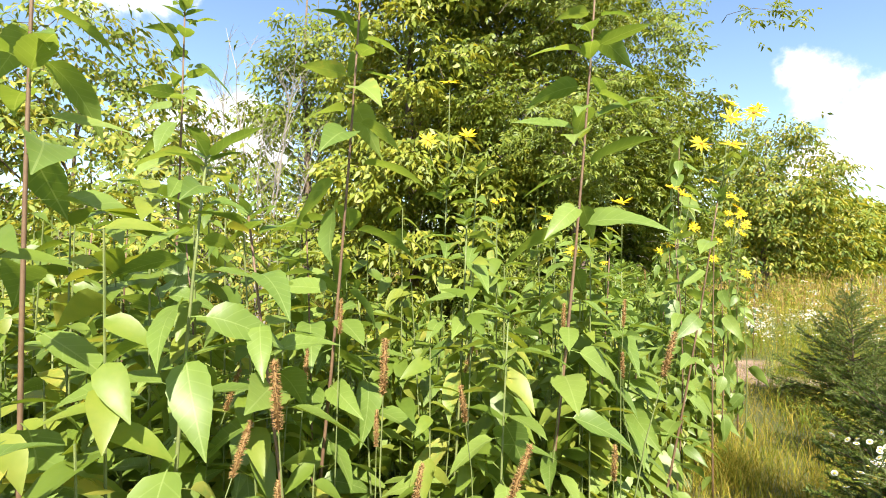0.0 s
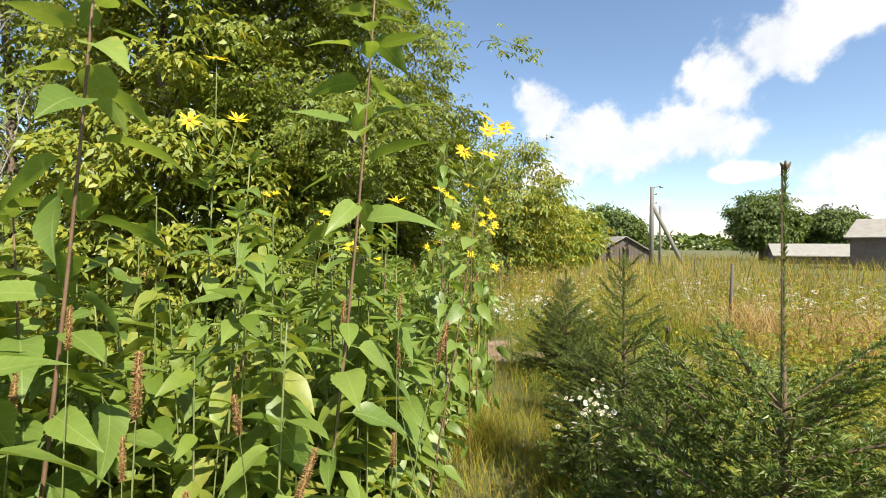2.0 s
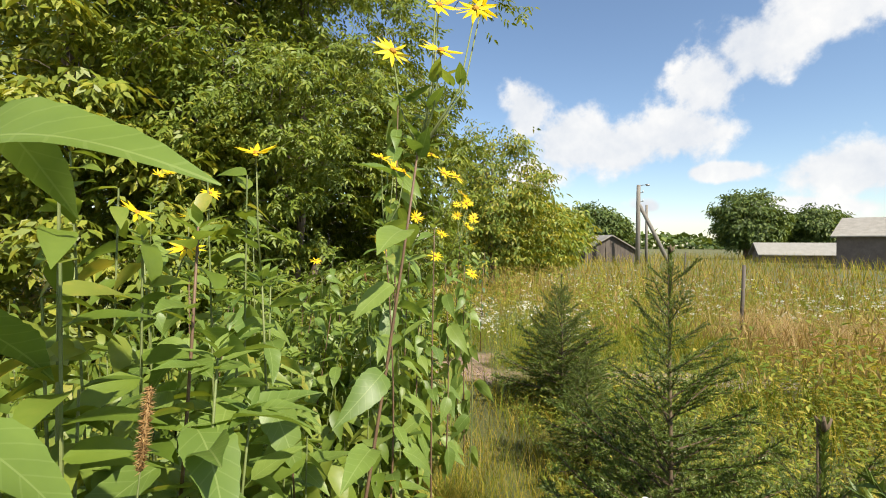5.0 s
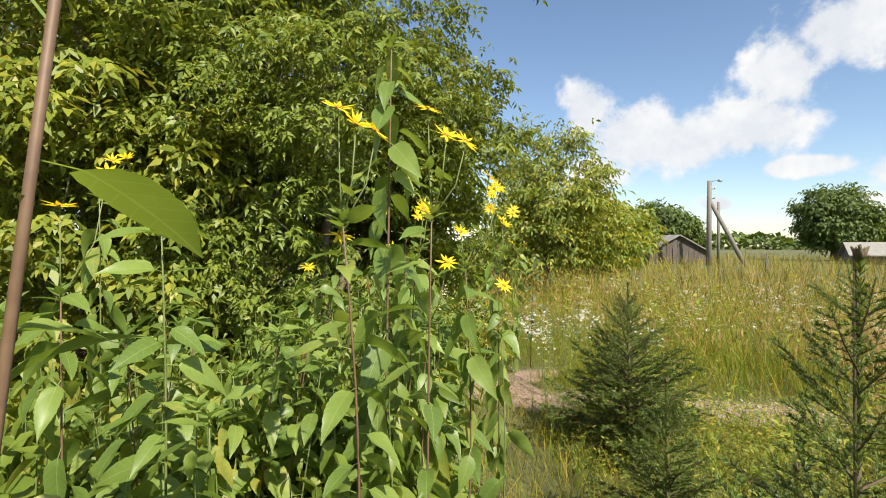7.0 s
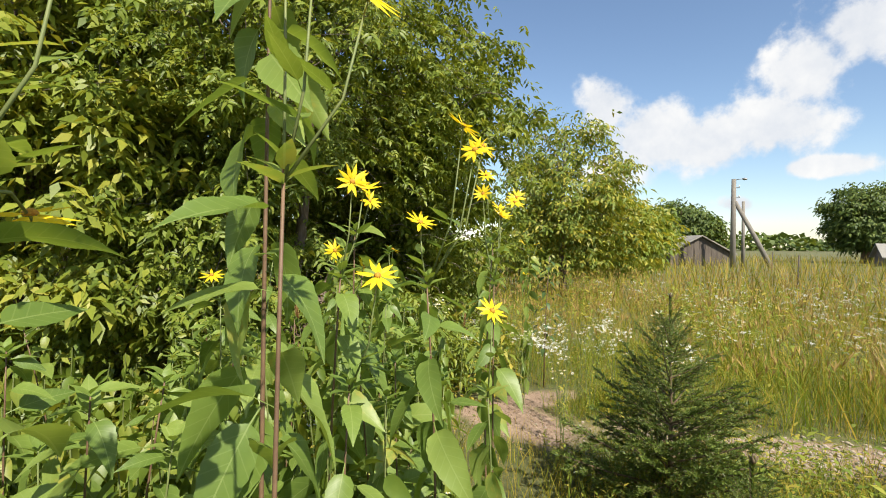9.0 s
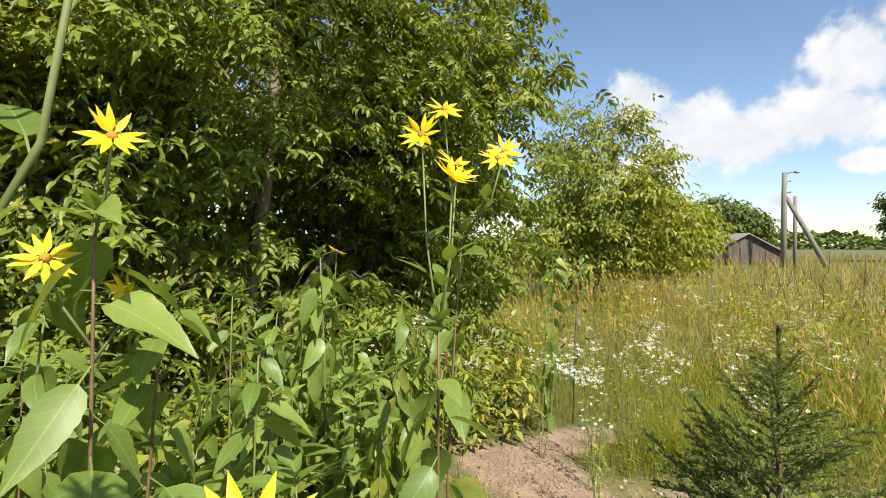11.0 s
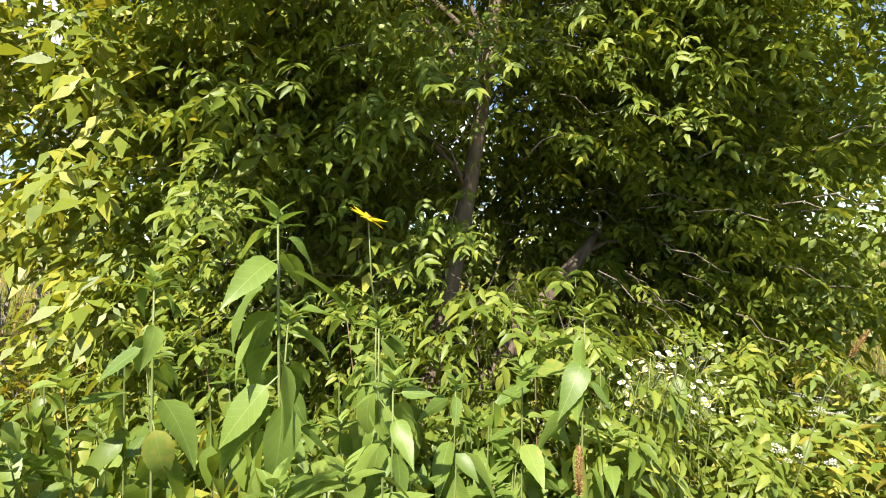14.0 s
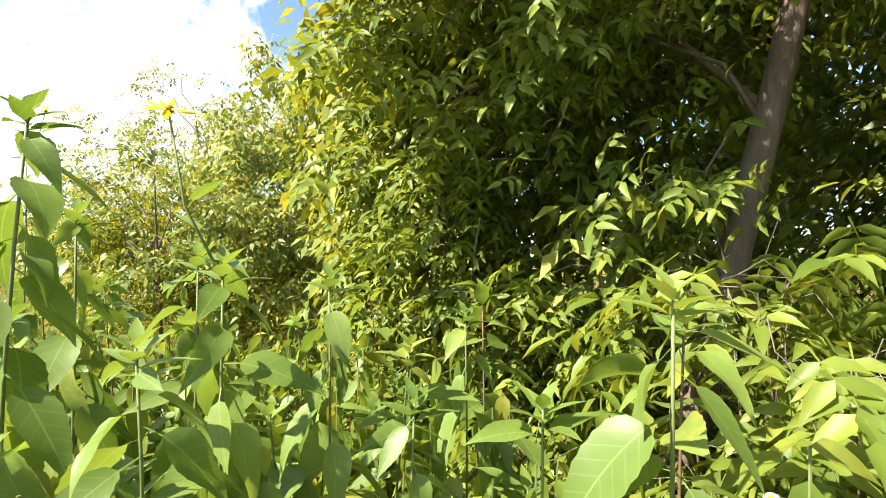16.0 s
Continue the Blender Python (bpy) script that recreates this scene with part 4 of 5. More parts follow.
def gable_house(name, label, m, w, l, eave, ridge, roof_mat, wall_mat, over=0.35, door=True):
    """w along x (the gable's width), l along y; the gable looks to -y."""
    h = thing(name, label, "building", m)
    v = [(-w / 2, 0, -0.2), (w / 2, 0, -0.2), (w / 2, 0, eave), (0, 0, ridge), (-w / 2, 0, eave)]
    v += [(x, l, z) for x, _, z in v]
    part("wall", mesh_of("wall", v, [(0, 1, 2, 3, 4), (9, 8, 7, 6, 5), (0, 5, 6, 1), (1, 6, 7, 2), (4, 9, 5, 0)], wall_mat), h)
    k = (ridge - eave) / (w / 2)
    for s in (-1, 1):
        a, b = (0, ridge + 0.05), (s * (w / 2 + over), eave - k * over + 0.05)
        pv = []
        n = 14
        for i in range(n + 1):
            y = -over + (l + 2 * over) * i / n
            for (x, z) in (a, b):
                pv += [(x, y, z), (x, y, z + 0.09)]
        pf = []
        for i in range(n):
            o = 4 * i
            pf += [(o, o + 2, o + 6, o + 4), (o + 1, o + 5, o + 7, o + 3), (o, o + 4, o + 5, o + 1), (o + 2, o + 3, o + 7, o + 6)]
        pf += [(0, 1, 3, 2), (4 * n, 4 * n + 2, 4 * n + 3, 4 * n + 1)]
        part("roof_slope", mesh_of("roof_slope", pv, pf, roof_mat), h)
    for i in range(int(w / 0.5)):
        x = -w / 2 + 0.25 + 0.5 * i
        top = ridge - abs(x) * k - 0.12
        part("board", mesh_of("board", *boxy(x - 0.235, x + 0.235, -0.04, -0.003, 0, top), wall_mat), h)
    if door:
        part("door", mesh_of("door", *boxy(-0.55, 0.55, -0.09, -0.045, 0, 1.75), M_WOODGREY), h)
    return h


def out_at(az, d, z=0.0, turn=0.0):
    """A pose d metres off at a bearing (left positive), its -y side turned to the trail."""
    a = radians(az)
    return pose(1 - math.sin(a) * d, 1.5 + math.cos(a) * d, z, 0, 0, az + turn)


gable_house("shed", "old grey wooden shed with a fibre-cement gable roof", out_at(-46.6, 50, -0.3, 24), 5.2, 6.5, 1.4, 2.85, M_SLATE, M_WOODGREY)
gable_house("small_shed", "low dark shed roof in the tall grass", out_at(-41.5, 60, -0.4, 40), 4.0, 5.0, 1.3, 2.3, M_SLATE, M_WOODGREY)
gable_house("barn", "long grey barn with a pale fibre-cement roof", out_at(-67.4, 50, -0.3, -97), 9.0, 26.0, 2.7, 4.1, M_SLATE, M_BRICKWALL, door=False)
gable_house("outbuilding", "low outbuilding with a pale roof", out_at(-60.4, 60, -0.3, -78), 3.6, 6.4, 1.2, 2.2, M_PALEROOF, M_BRICKWALL, door=False)
gable_house("cottage", "pale green cottage half hidden by shrubs", out_at(-38.5, 70, -0.4, 10), 7.0, 8.0, 2.6, 5.2, M_PALEROOF, M_WOODGREY)


def utility_pole(m):
    p = thing("utility_pole", "weathered utility pole with a slanting brace and lamp", "pole", m)
    part("post", mesh_of("post", *tube([(0, 0, -0.5), (0, 0, 4), (0.02, 0, 7.4)], [0.22, 0.20, 0.17], 10), M_POLE, True), p)
    part("brace", mesh_of("brace", *tube([(2.9, 0.6, -0.4), (1.4, 0.3, 2.9), (0.1, 0, 5.6)], [0.19, 0.18, 0.16], 9), M_POLE, True), p, "slanting timber brace")
    part("stub_post", mesh_of("stub_post", *tube([(0.62, 1.4, -0.4), (0.62, 1.4, 5.7)], [0.14, 0.12], 8), M_POLE, True), p)
    part("lamp_arm", mesh_of("lamp_arm", *tube([(0, 0, 7.2), (0.25, -0.05, 7.35), (0.7, -0.1, 7.38)], [0.03, 0.03, 0.03], 6), M_METAL, True), p)
    part("lamp_head", mesh_of("lamp_head", *tube([(0.6, -0.1, 7.38), (0.72, -0.1, 7.36), (0.95, -0.1, 7.33)], [0.05, 0.11, 0.06], 8), M_METAL, True), p)
    for z in (6.7, 5.9):
        part("crossarm", mesh_of("crossarm", *tube([(-0.12, 0, z), (0.42, 0, z)], [0.03, 0.03], 6), M_METAL), p)
        part("insulator", mesh_of("insulator", *tube([(0.40, 0, z), (0.40, 0, z + 0.1), (0.40, 0, z + 0.2)], [0.03, 0.06, 0.03], 8), M_GLASS, True), p)


utility_pole(out_at(-49.4, 47, -0.3, -4))
# fence posts in the tall grass
for az, d in ((-54.2, 26), (-60.5, 8.6), (-52.5, 40)):
    post = thing("fence_post", "leaning dark brown wooden fence post", "post", out_at(az, d), "old fence posts")
    part("post", mesh_of("post", *tube([(0, 0, -0.1), (0.03, 0, 0.7), (0.05, 0.02, 1.35)], [0.035, 0.03, 0.026], 7), M_WOODGREY, True), post)

FARLEAF = compound_leaf(4.6, 3, 0)
for az, d, w, h, z0, seed, lb in ((-59.5, 70, 3.5, 8.5, 1.2, 21, "large round dark green tree beyond the meadow"), (-65.1, 74, 2.4, 6.8, 1.2, 22, "smaller round tree beyond the meadow"),
                                  (-44.9, 64, 3.4, 7.2, 0.6, 23, "bushy hedge tree beside the shed"), (-38.0, 42, 4.0, 5.6, 0.4, 24, "yellow-green bush at the field edge"), (-35, 30, 3.2, 5.0, 0.3, 25, "light green bush at the field edge")):
    q = out_at(az, d).translation
    broadleaf("round_tree", lb, (q.x, q.y), h * 0.7, 0.05 * h, [(q.x, q.y, (h + z0) / 2, w, w, (h - z0) / 2), (q.x + w * 0.3, q.y, (h + z0) / 2 - 0.5, w * 0.8, w * 0.8, (h - z0) * 0.38)],
              340, 18, M_FARLEAF if d > 50 else M_MAPLEYEL, FARLEAF, seed, limbs=8, spread=0.5, length=1.0, low=0.3)


def tree_belt():
    rng = np.random.default_rng(77)
    n = 22000
    a = rng.uniform(0, 2 * math.pi, n)
    r = rng.uniform(260, 300, n)
    top = 6.2 + 1.6 * np.sin(a * 9 + 1) + 1.0 * np.sin(a * 31) + 0.6 * np.sin(a * 83)
    z = top * rng.uniform(0, 1, n) ** 0.7
    v, f = [(0, 0, 0), (-1.1, 1.3, 0.3), (1.1, 1.3, 0.3), (0, 2.8, 0)], [(0, 2, 3, 1)]
    me = scatter_mesh("far_woods", (v, f), turns(rng.uniform(0, 6.28, n), rng.uniform(-1, 1, n), rng.normal(0, 0.6, n), rng.uniform(0.7, 1.5, n)),
                      np.stack([r * np.cos(a), r * np.sin(a), z - 0.8], -1), M_FARLEAF)
    stuff("far_woods", me, "distant dark green belt of woodland on the horizon", "woods")


tree_belt()


# ---------------------------------------------------------------- meadow
def bare_at(x, y):
    f = np.full(np.shape(x), -9.0)
    for cx, cy, rx, ry, turn in BARE:
        c, s = math.cos(radians(turn)), math.sin(radians(turn))
        u, v = ((x - cx) * c + (y - cy) * s) / rx, ((y - cy) * c - (x - cx) * s) / ry
        f = np.maximum(f, 1 - u * u - v * v)
    return f


def in_stand(x, y):
    d, s = trail_side(x, y)
    return (s > 0) & (d < 5.5) & (y < 9) & (x > -7)


def grade(x, y):
    # grass stands lower beside the trail and in slow swells
    return np.clip(0.35 + 0.16 * trail_side(x, y)[0], 0.0, 1.0) * (0.85 + 0.15 * np.sin(0.9 * x + 0.4 * y) * np.cos(0.7 * y - 0.3 * x))


def sow(name, label, category, n, r0, r1, tall, width, mat, seed, where, bend=0.35, power=1.0, centre=(2.0, 3.5), segs=2, tmpl=None):
    rng = np.random.default_rng(seed)
    a, r = rng.uniform(0, 2 * math.pi, n), r0 + (r1 - r0) * rng.uniform(0, 1, n) ** power
    x, y = centre[0] + r * np.cos(a), centre[1] + r * np.sin(a)
    ok = where(x, y)
    x, y, r = x[ok], y[ok], r[ok]
    k = len(x)
    h = rng.uniform(*tall, k) * grade(x, y)
    me = scatter_mesh(name, tmpl or blade(1.0, width, bend, segs), turns(rng.uniform(0, 6.28, k), rng.normal(0, 0.18, k), rng.normal(0, 0.16, k), h),
                      np.stack([x, y, rise(x, y) - 0.01], -1), mat)
    return stuff(name, me, label, category)


def clumpy(x, y, s=1.0, o=0.0):
    return np.sin(1.9 * s * x + o) * np.cos(2.3 * s * y - o) + 0.6 * np.sin(5.1 * s * x - 3.7 * s * y + o)


def meadow_near(x, y):
    d, s = trail_side(x, y)
    return (~in_stand(x, y)) & (d > 0.12) & (bare_at(x, y) < -0.3)


sow("meadow_grass", "tall yellow-green meadow grass gone to seed", "grass", 80000, 0.2, 14, (0.4, 1.0), 0.0085, M_GRASS, 81, lambda x, y: meadow_near(x, y) & ((np.hypot(x - 9.0, y - 4.7) > 1.5) | (np.sin(37 * x + 51 * y) > 0.6)), bend=0.62, power=0.75, segs=3)
sow("meadow_grass", "tall yellow-green meadow grass on the far field", "grass", 46000, 13, 85, (0.75, 1.35), 0.036, M_GRASS, 82, lambda x, y: ~in_stand(x, y), power=1.1, bend=0.45, segs=3)
sow("low_grass", "low green grass beside the trail", "grass", 50000, 0.1, 7.5, (0.10, 0.38), 0.02, M_GREENGRASS, 83,
    lambda x, y: bare_at(x, y) < 0.1, bend=0.5, power=0.7)
sow("dry_grass", "clump of dry orange-brown grass", "grass", 5200, 0.0, 1.8, (0.5, 1.0), 0.011, M_DRY, 84, lambda x, y: clumpy(x, y, 1.6, 0.4) > -0.35, bend=0.6, power=0.7, centre=(9.1, 4.6), segs=3)
sow("dry_grass", "dry straw-coloured grass under the sunchokes", "grass", 9000, 0.0, 7.0, (0.15, 0.55), 0.014, M_DRY, 85, lambda x, y: in_stand(x, y) & (trail_side(x, y)[0] < 2.6), centre=(1.0, 3.0))
UNDER = compound_leaf(0.9, 3, 0)
sow("undergrowth", "low leafy undergrowth beneath the trees", "undergrowth", 26000, 0.0, 6.5, (0.6, 1.3), 0.0, M_WEED, 86,
    lambda x, y: in_stand(x, y) & (trail_side(x, y)[0] > 0.3), centre=(1.0, 5.0), tmpl=UNDER)
WEEDLET = join(*[leaflet(0.08, 0.028, pose(0, 0, 0.08 * i, 22, 0, 137 * i), 0) for i in range(7)])
sow("green_herbs", "patches of fresh green herbs in the meadow", "herbs", 30000, 0.3, 16, (0.5, 1.0), 0.02, M_GREENGRASS, 87, lambda x, y: meadow_near(x, y) & (clumpy(x, y, 0.5, 1.0) > 0.1), bend=0.5, power=0.8)
sow("weed_leaves", "low weeds with pale green leaves beside the young spruces", "weeds", 14000, 0.3, 4.5, (0.5, 1.6), 0.0, M_WEED, 88, lambda x, y: (trail_side(x, y)[0] > 0.25) & (bare_at(x, y) < -0.1) & (trail_side(x, y)[1] < 0), centre=(2.6, 2.6), tmpl=WEEDLET)
sow("lush_grass", "lush green grass along the bare soil", "grass", 16000, 0.0, 2.9, (0.35, 0.85), 0.011, M_GREENGRASS, 99, lambda x, y: meadow_near(x, y) & (trail_side(x, y)[0] > 0.5), bend=0.6, centre=(5.0, 6.6), segs=3)
sow("dry_trail_grass", "short trodden straw-coloured grass on the trail", "grass", 30000, 0.0, 7.0, (0.4, 0.95), 0.018, M_GRASS, 89, lambda x, y: (trail_side(x, y)[0] < 0.5) & (bare_at(x, y) < 0.0), bend=0.6, centre=(2.0, 3.5))
sow("tall_weeds", "tall leafy weeds scattered through the meadow", "weeds", 11000, 1.0, 17, (1.0, 2.1), 0.0, M_WEED, 90, lambda x, y: meadow_near(x, y) & (clumpy(x, y, 0.7, 2.0) > -0.3) & (trail_side(x, y)[0] > 1.2), power=0.8, tmpl=WEEDLET)
sow("far_seed_grass", "tan seeding grass far out on the field", "grass", 20000, 11, 75, (0.85, 1.4), 0.026, M_SEEDTAN, 94, lambda x, y: ~in_stand(x, y) & (clumpy(x, y, 0.16, 0.5) > -0.3), power=0.9)


# ---------------------------------------------------------------- low plants near the trail
def lifted(name, label, category, n, seed, where, zs, size, mat, tmpl, centre, reach, kind_power=0.6, pitch=(-0.5, 0.5)):
    """Leaves or flowers at a height above the ground."""
    rng = np.random.default_rng(seed)
    a, r = rng.uniform(0, 2 * math.pi, n), reach * rng.uniform(0, 1, n) ** kind_power
    x, y = centre[0] + r * np.cos(a), centre[1] + r * np.sin(a)
    ok = where(x, y)
    x, y = x[ok], y[ok]
    k = len(x)
    z = rng.uniform(*zs, k) * (0.75 + 0.25 * np.sin(2.1 * x + 1.7 * y))
    me = scatter_mesh(name, tmpl, turns(rng.uniform(0, 6.28, k), rng.uniform(*pitch, k), rng.normal(0, 0.3, k), rng.uniform(*size, k)), np.stack([x, y, rise(x, y) + z], -1), mat)
    return stuff(name, me, label, category)


lifted("undergrowth", "leafy shaded undergrowth of seedlings beneath the box elders", "undergrowth", 12000, 91,
       lambda x, y: in_stand(x, y) & (trail_side(x, y)[0] > 0.7) & (y > 5.2), (0.05, 0.75), (0.6, 1.1), M_WEED, compound_leaf(1.2, 3, 0), (1.4, 7.0), 3.6)
lifted("thicket_leaves", "dense lower leaves of the sunchoke stand", "leaves", 7000, 92,
       lambda x, y: in_stand(x, y) & (trail_side(x, y)[0] > 0.5) & (trail_side(x, y)[0] < 3.6) & (y < 6.2), (0.1, 0.95), (0.6, 1.0), M_THICKET, leaf(0.14, 0.075, 0.25, 0.45, 3), (0.2, 3.2), 4.6, 0.55, (-0.9, 0.2))


def head(rays=14, r=0.011):
    v, f = [], []
    for i in range(rays):
        a = 2 * math.pi * i / rays
        c, s, w = math.cos(a), math.sin(a), r * 0.20
        o = len(v)
        v += [(0.25 * r * c, 0.25 * r * s, 0), (r * c - w * s, r * s + w * c, 0.001), (r * c + w * s, r * s - w * c, 0.001)]
        f.append((o, o + 1, o + 2))
    return v, f


def daisy_head():
    (v, f), (ev, ef) = head(), dome(0.0045, 0.003, 0.001, 7, 2)
    me = mesh_of("flower_head", *join((v, f), (ev, ef)), (M_WHITE, M_EYE))
    for p in me.polygons:
        p.material_index = 1 if p.index >= len(f) else 0
    return me


RAYS = daisy_head()


def daisy_clump(seed, tall, n):
    rng = np.random.default_rng(seed)
    t = thing("daisy_fleabane", "branching fleabane with small white daisy heads", "wildflower", pose(*((4.9, 5.6), (5.3, 6.2), (4.5, 5.3), (3.15, 7.0))[seed - 1], 0), "white daisies beside the trail")
    stems, leaves = [], []
    tips = []
    for k in range(4):
        a, l = rng.uniform(0, 6.28), rng.uniform(0.03, 0.12)
        base, top = np.array([rng.normal(0, 0.03), rng.normal(0, 0.03), -0.02]), np.array([math.cos(a) * l, math.sin(a) * l, tall * rng.uniform(0.72, 0.9)])
        stems.append(tube([base, (base + top) / 2 + rng.normal(0, 0.01, 3), top], [0.0035, 0.003, 0.002], 5))
        for q in range(9):
            u = base + (top - base) * rng.uniform(0.15, 1.0)
            leaves.append((u, rng.uniform(0, 6.28)))
        for q in range(n):
            e = top + np.array([rng.normal(0, 0.055), rng.normal(0, 0.055), rng.uniform(0.04, 0.16)])
            stems.append(tube([top, e], [0.0014, 0.001], 3))
            tips.append(e)
    part("stalk", mesh_of("stalk", *join(*stems), M_STEM), t)
    part("foliage", scatter_mesh("foliage", leaf(0.055, 0.013, 0.2, 0.4, 3), turns(np.array([q for _, q in leaves]), rng.uniform(-0.3, 0.6, len(leaves)), rng.normal(0, 0.2, len(leaves)), rng.uniform(0.7, 1.3, len(leaves))),
                                np.array([p for p, _ in leaves]), M_WEED), t)
    for e in tips:
        part("flower_head", RAYS, t, m=Matrix.Translation(e) @ pose(0, 0, 0, rng.normal(0, 25), rng.normal(0, 25), rng.uniform(0, 90)))
    return t


CLUMPS = [daisy_clump(1, 0.85, 4), daisy_clump(2, 1.0, 5), daisy_clump(3, 0.65, 3), daisy_clump(4, 1.22, 6)]
DAISIES = [(1.58, 1.6, 1), (1.74, 1.82, 1), (1.65, 1.72, 1), (1.88, 2.0, 0), (1.5, 1.4, 0), (3.0, 6.75, 3), (2.9, 6.52, 3), (3.1, 7.1, 1), (3.2, 6.95, 1), (2.78, 6.4, 1), (2.95, 6.65, 1), (3.35, 7.4, 0), (1.95, 5.0, 0), (2.2, 4.95, 2), (2.1, 5.1, 0), (1.8, 5.2, 0),
           (3.95, 5.9, 2), (4.2, 6.3, 2), (4.4, 6.6, 0), (4.1, 6.9, 0), (4.8, 6.9, 0), (4.65, 6.5, 0), (5.1, 6.7, 0), (3.6, 7.6, 0), (3.8, 8.0, 0), (2.3, 4.4, 2), (1.3, 3.6, 2), (0.2, 1.6, 2), (0.4, 1.75, 2), (-0.2, 2.0, 2), (2.5, 4.9, 2)]
for x, y, k in DAISIES:
    copy_thing(CLUMPS[k], pose(x, y, float(rise(x, y)), rng.normal(0, 4), rng.normal(0, 4), rng.uniform(0, 360)))
YARROW = join(*[([Vector(q) + Vector((0.022 * math.cos(2.4 * i) * (i % 3), 0.022 * math.sin(2.4 * i) * (i % 3), 0.006 * (i % 2))) for q in head(7, 0.011)[0]], head(7, 0.011)[1]) for i in range(6)])
for cx, cy, rr, n, s in ((5.4, 7.4, 1.3, 380, 95), (8.5, 8.0, 2.4, 900, 96), (10.5, 4.6, 2.6, 1400, 97), (4.2, 7.4, 0.8, 160, 98), (12, 10, 3, 900, 99)):
    lifted("white_wildflowers", "patch of small white wildflowers in the meadow", "wildflowers", n, s, lambda x, y: (trail_side(x, y)[0] > 0.35) & (clumpy(x, y, 1.4) > 0.25), (0.62, 0.95), (0.8, 1.5), M_WHITE, YARROW, (cx, cy), rr, 0.6, (-0.4, 0.4))


def foxtail(seed, tall):
    rng = np.random.default_rng(seed)
    t = thing("foxtail_grass", "bristle grass with a nodding russet seed spike", "grass", pose(0.1 * seed - 0.5, 1.25, 0), "foxtail grasses in the stand")
    nod = rng.uniform(0.01, 0.07)
    pts = [(0, 0, -0.02), (0.01, 0.02, tall * 0.5), (0.02, 0.06, tall * 0.9), (0.02, 0.06 + nod, tall)]
    part("stalk", mesh_of("stalk", *tube(pts, [0.0022, 0.002, 0.0016, 0.001], 5), M_STEM), t)
    k = 560
    u = rng.uniform(0, 1, k)
    a, b = np.array(pts[2]), np.array(pts[3])
    d = (b - a) / np.linalg.norm(b - a) * 0.095
    p = b - 0.02 * d + d * u[:, None]
    tm = ([(-0.0014, 0, 0), (0.0014, 0, 0), (0, 0.0105, 0.003)], [(0, 1, 2)])
    core = tube([b, b + d * 0.5, b + d], [0.0025, 0.004, 0.002], 6)
    sp = part("seed_spike", mesh_of("seed_spike", *core, M_SEED, True), t, "russet seed spike")
    part("bristles", scatter_mesh("bristles", tm, turns(rng.uniform(0, 6.28, k), rng.uniform(-0.2, 0.9, k), rng.uniform(0, 3, k), 1 - 0.4 * np.abs(u - 0.4)), p, M_SEED), sp)
    for q in range(3):
        part("blade", mesh_of("blade", *blade(0.4, 0.008, 0.5, 4), M_GREENGRASS), t, m=pose(0, 0, 0.05 + 0.15 * q, 18, 0, 120 * q + 30))
    return t


FOX = [foxtail(1, 1.28), foxtail(2, 1.42), foxtail(3, 1.12)]
for i, (x, y) in enumerate([(-0.42, 0.62), (-0.3, 0.75), (-0.55, 0.72), (-0.15, 0.85), (0.0, 0.9), (-0.2, 1.15), (0.1, 1.2), (0.25, 1.1), (0.42, 1.35), (-0.6, 1.1), (0.2, 1.45), (-0.75, 0.66), (0.9, 1.75), (0.6, 1.6), (2.9, 5.6), (3.3, 6.6), (1.9, 4.3), (-0.45, 0.9), (-0.05, 1.4)]):
    copy_thing(FOX[i % 3], pose(x, y, float(rise(x, y)), rng.normal(0, 5), rng.normal(0, 5), rng.uniform(0, 360)))


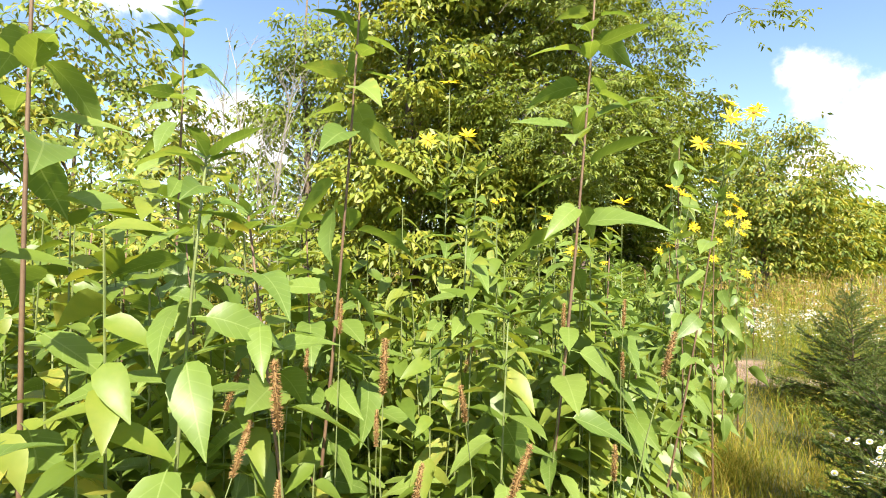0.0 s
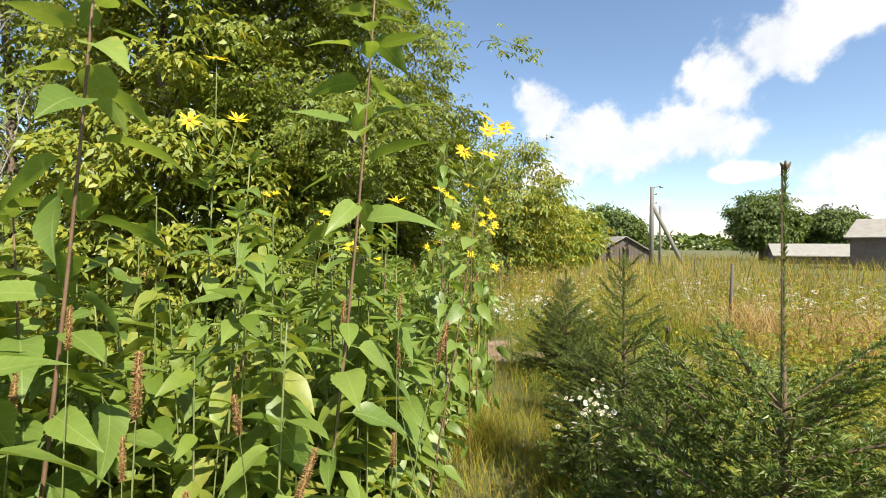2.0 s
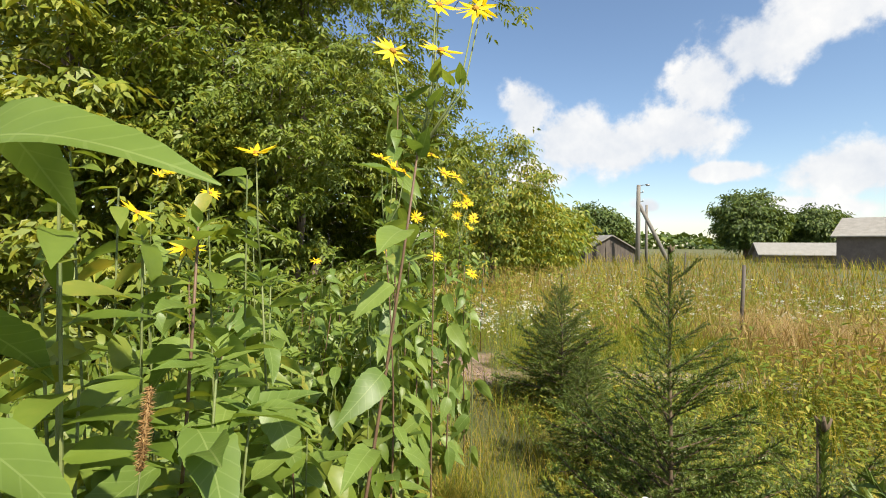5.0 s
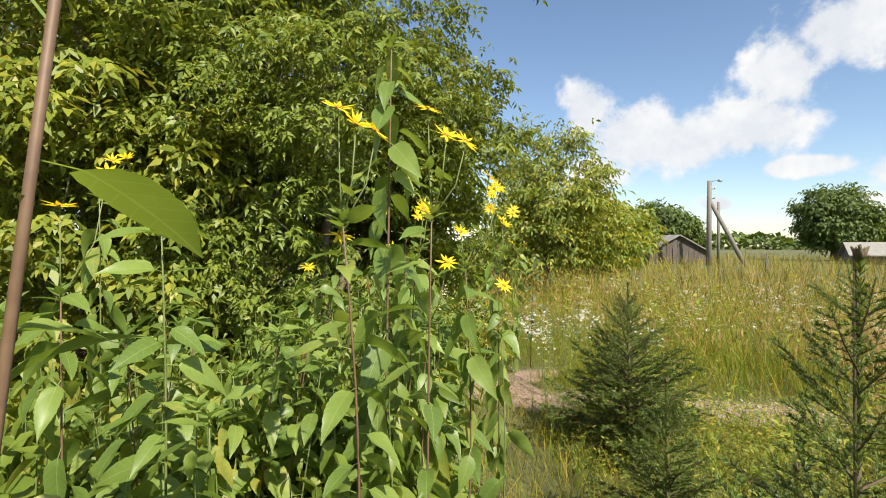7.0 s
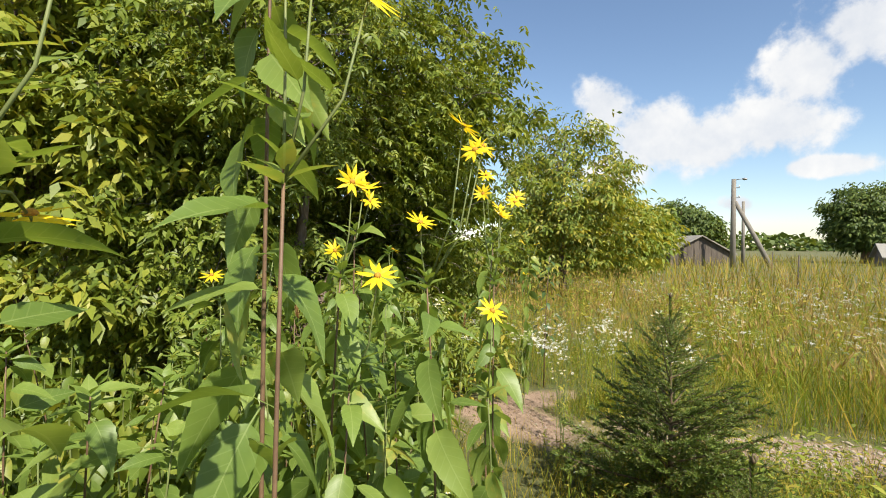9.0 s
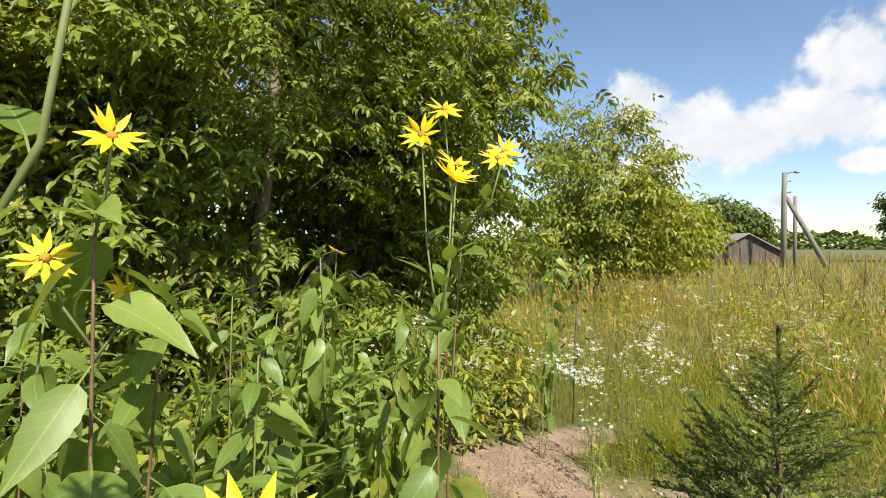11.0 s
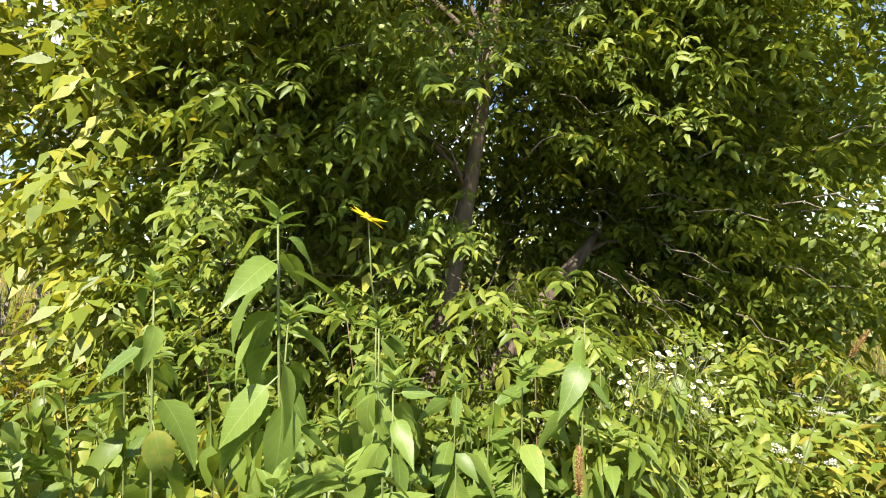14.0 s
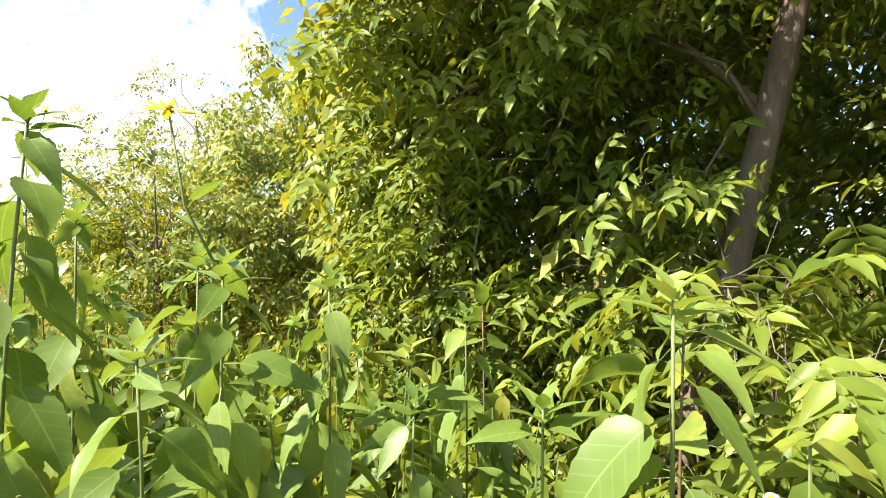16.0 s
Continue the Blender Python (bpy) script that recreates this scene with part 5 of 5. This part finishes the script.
lifted("grass_plumes", "tan seed plumes above the meadow grass", "grass", 15000, 93, lambda x, y: meadow_near(x, y) & (trail_side(x, y)[0] > 2.2), (0.7, 1.02), (0.7, 1.4), M_SEEDTAN,
       join(*[leaflet(0.10, 0.012, pose(0, 0, 0, 78, 0, 60 * i), 0) for i in range(3)]), (5.0, 6.0), 16, 0.7, (-0.3, 0.3))


def dark_weed(x, y):
    t = thing("meadow_weed", "lone dark-leaved weed standing in the meadow", "plant", pose(x, y, float(rise(x, y))))
    r2 = np.random.default_rng(9)
    part("stem", mesh_of("stem", *tube([(0, 0, -0.02), (0.02, 0, 0.8), (0.08, 0.02, 1.55)], [0.008, 0.006, 0.003], 6), M_STEMRED, True), t)
    lf = mesh_of("leaf", *leaf(0.10, 0.05, 0.2, 0.5, 4, 0.02), M_DARKWEED, True)
    for i in range(34):
        z = 0.5 + 0.03 * i
        part("leaf", lf, t, m=pose(0.02 + 0.05 * max(0, z - 0.8), 0, z, r2.normal(0, 18), 0, 137 * i) @ pose(0, r2.uniform(0.0, 0.12), 0))


dark_weed(4.72, 7.5)


def stones():
    r2 = np.random.default_rng(55)
    v, f = dome(1.0, 0.7, 0.0, 7, 2)
    n = 900
    u, w = r2.normal(0, 0.75, n), r2.normal(0, 0.2, n)
    c, s = math.cos(radians(-38)), math.sin(radians(-38))
    x, y = 5.8 + u * c - w * s, 5.1 + u * s + w * c
    u, w, q = r2.normal(0, 0.45, n), r2.normal(0, 0.35, n), r2.uniform(0.003, 0.016, n)
    stuff("soil_clods", scatter_mesh("soil_clods", (v, f), turns(r2.uniform(0, 6, n), r2.normal(0, 0.2, n), r2.normal(0, 0.2, n), q), np.stack([3.95 + 0.8 * u, 6.65 + w, rise(3.95 + 0.8 * u, 6.65 + w)], -1), M_CLOD), "small brown clods on the bare soil", "soil")
    stuff("gravel", scatter_mesh("gravel", (v, f), turns(r2.uniform(0, 6, n), r2.normal(0, 0.2, n), r2.normal(0, 0.2, n), r2.uniform(0.006, 0.024, n)), np.stack([x, y, rise(x, y)], -1), M_SOIL), "small grey stones on the bare strip", "gravel")


stones()
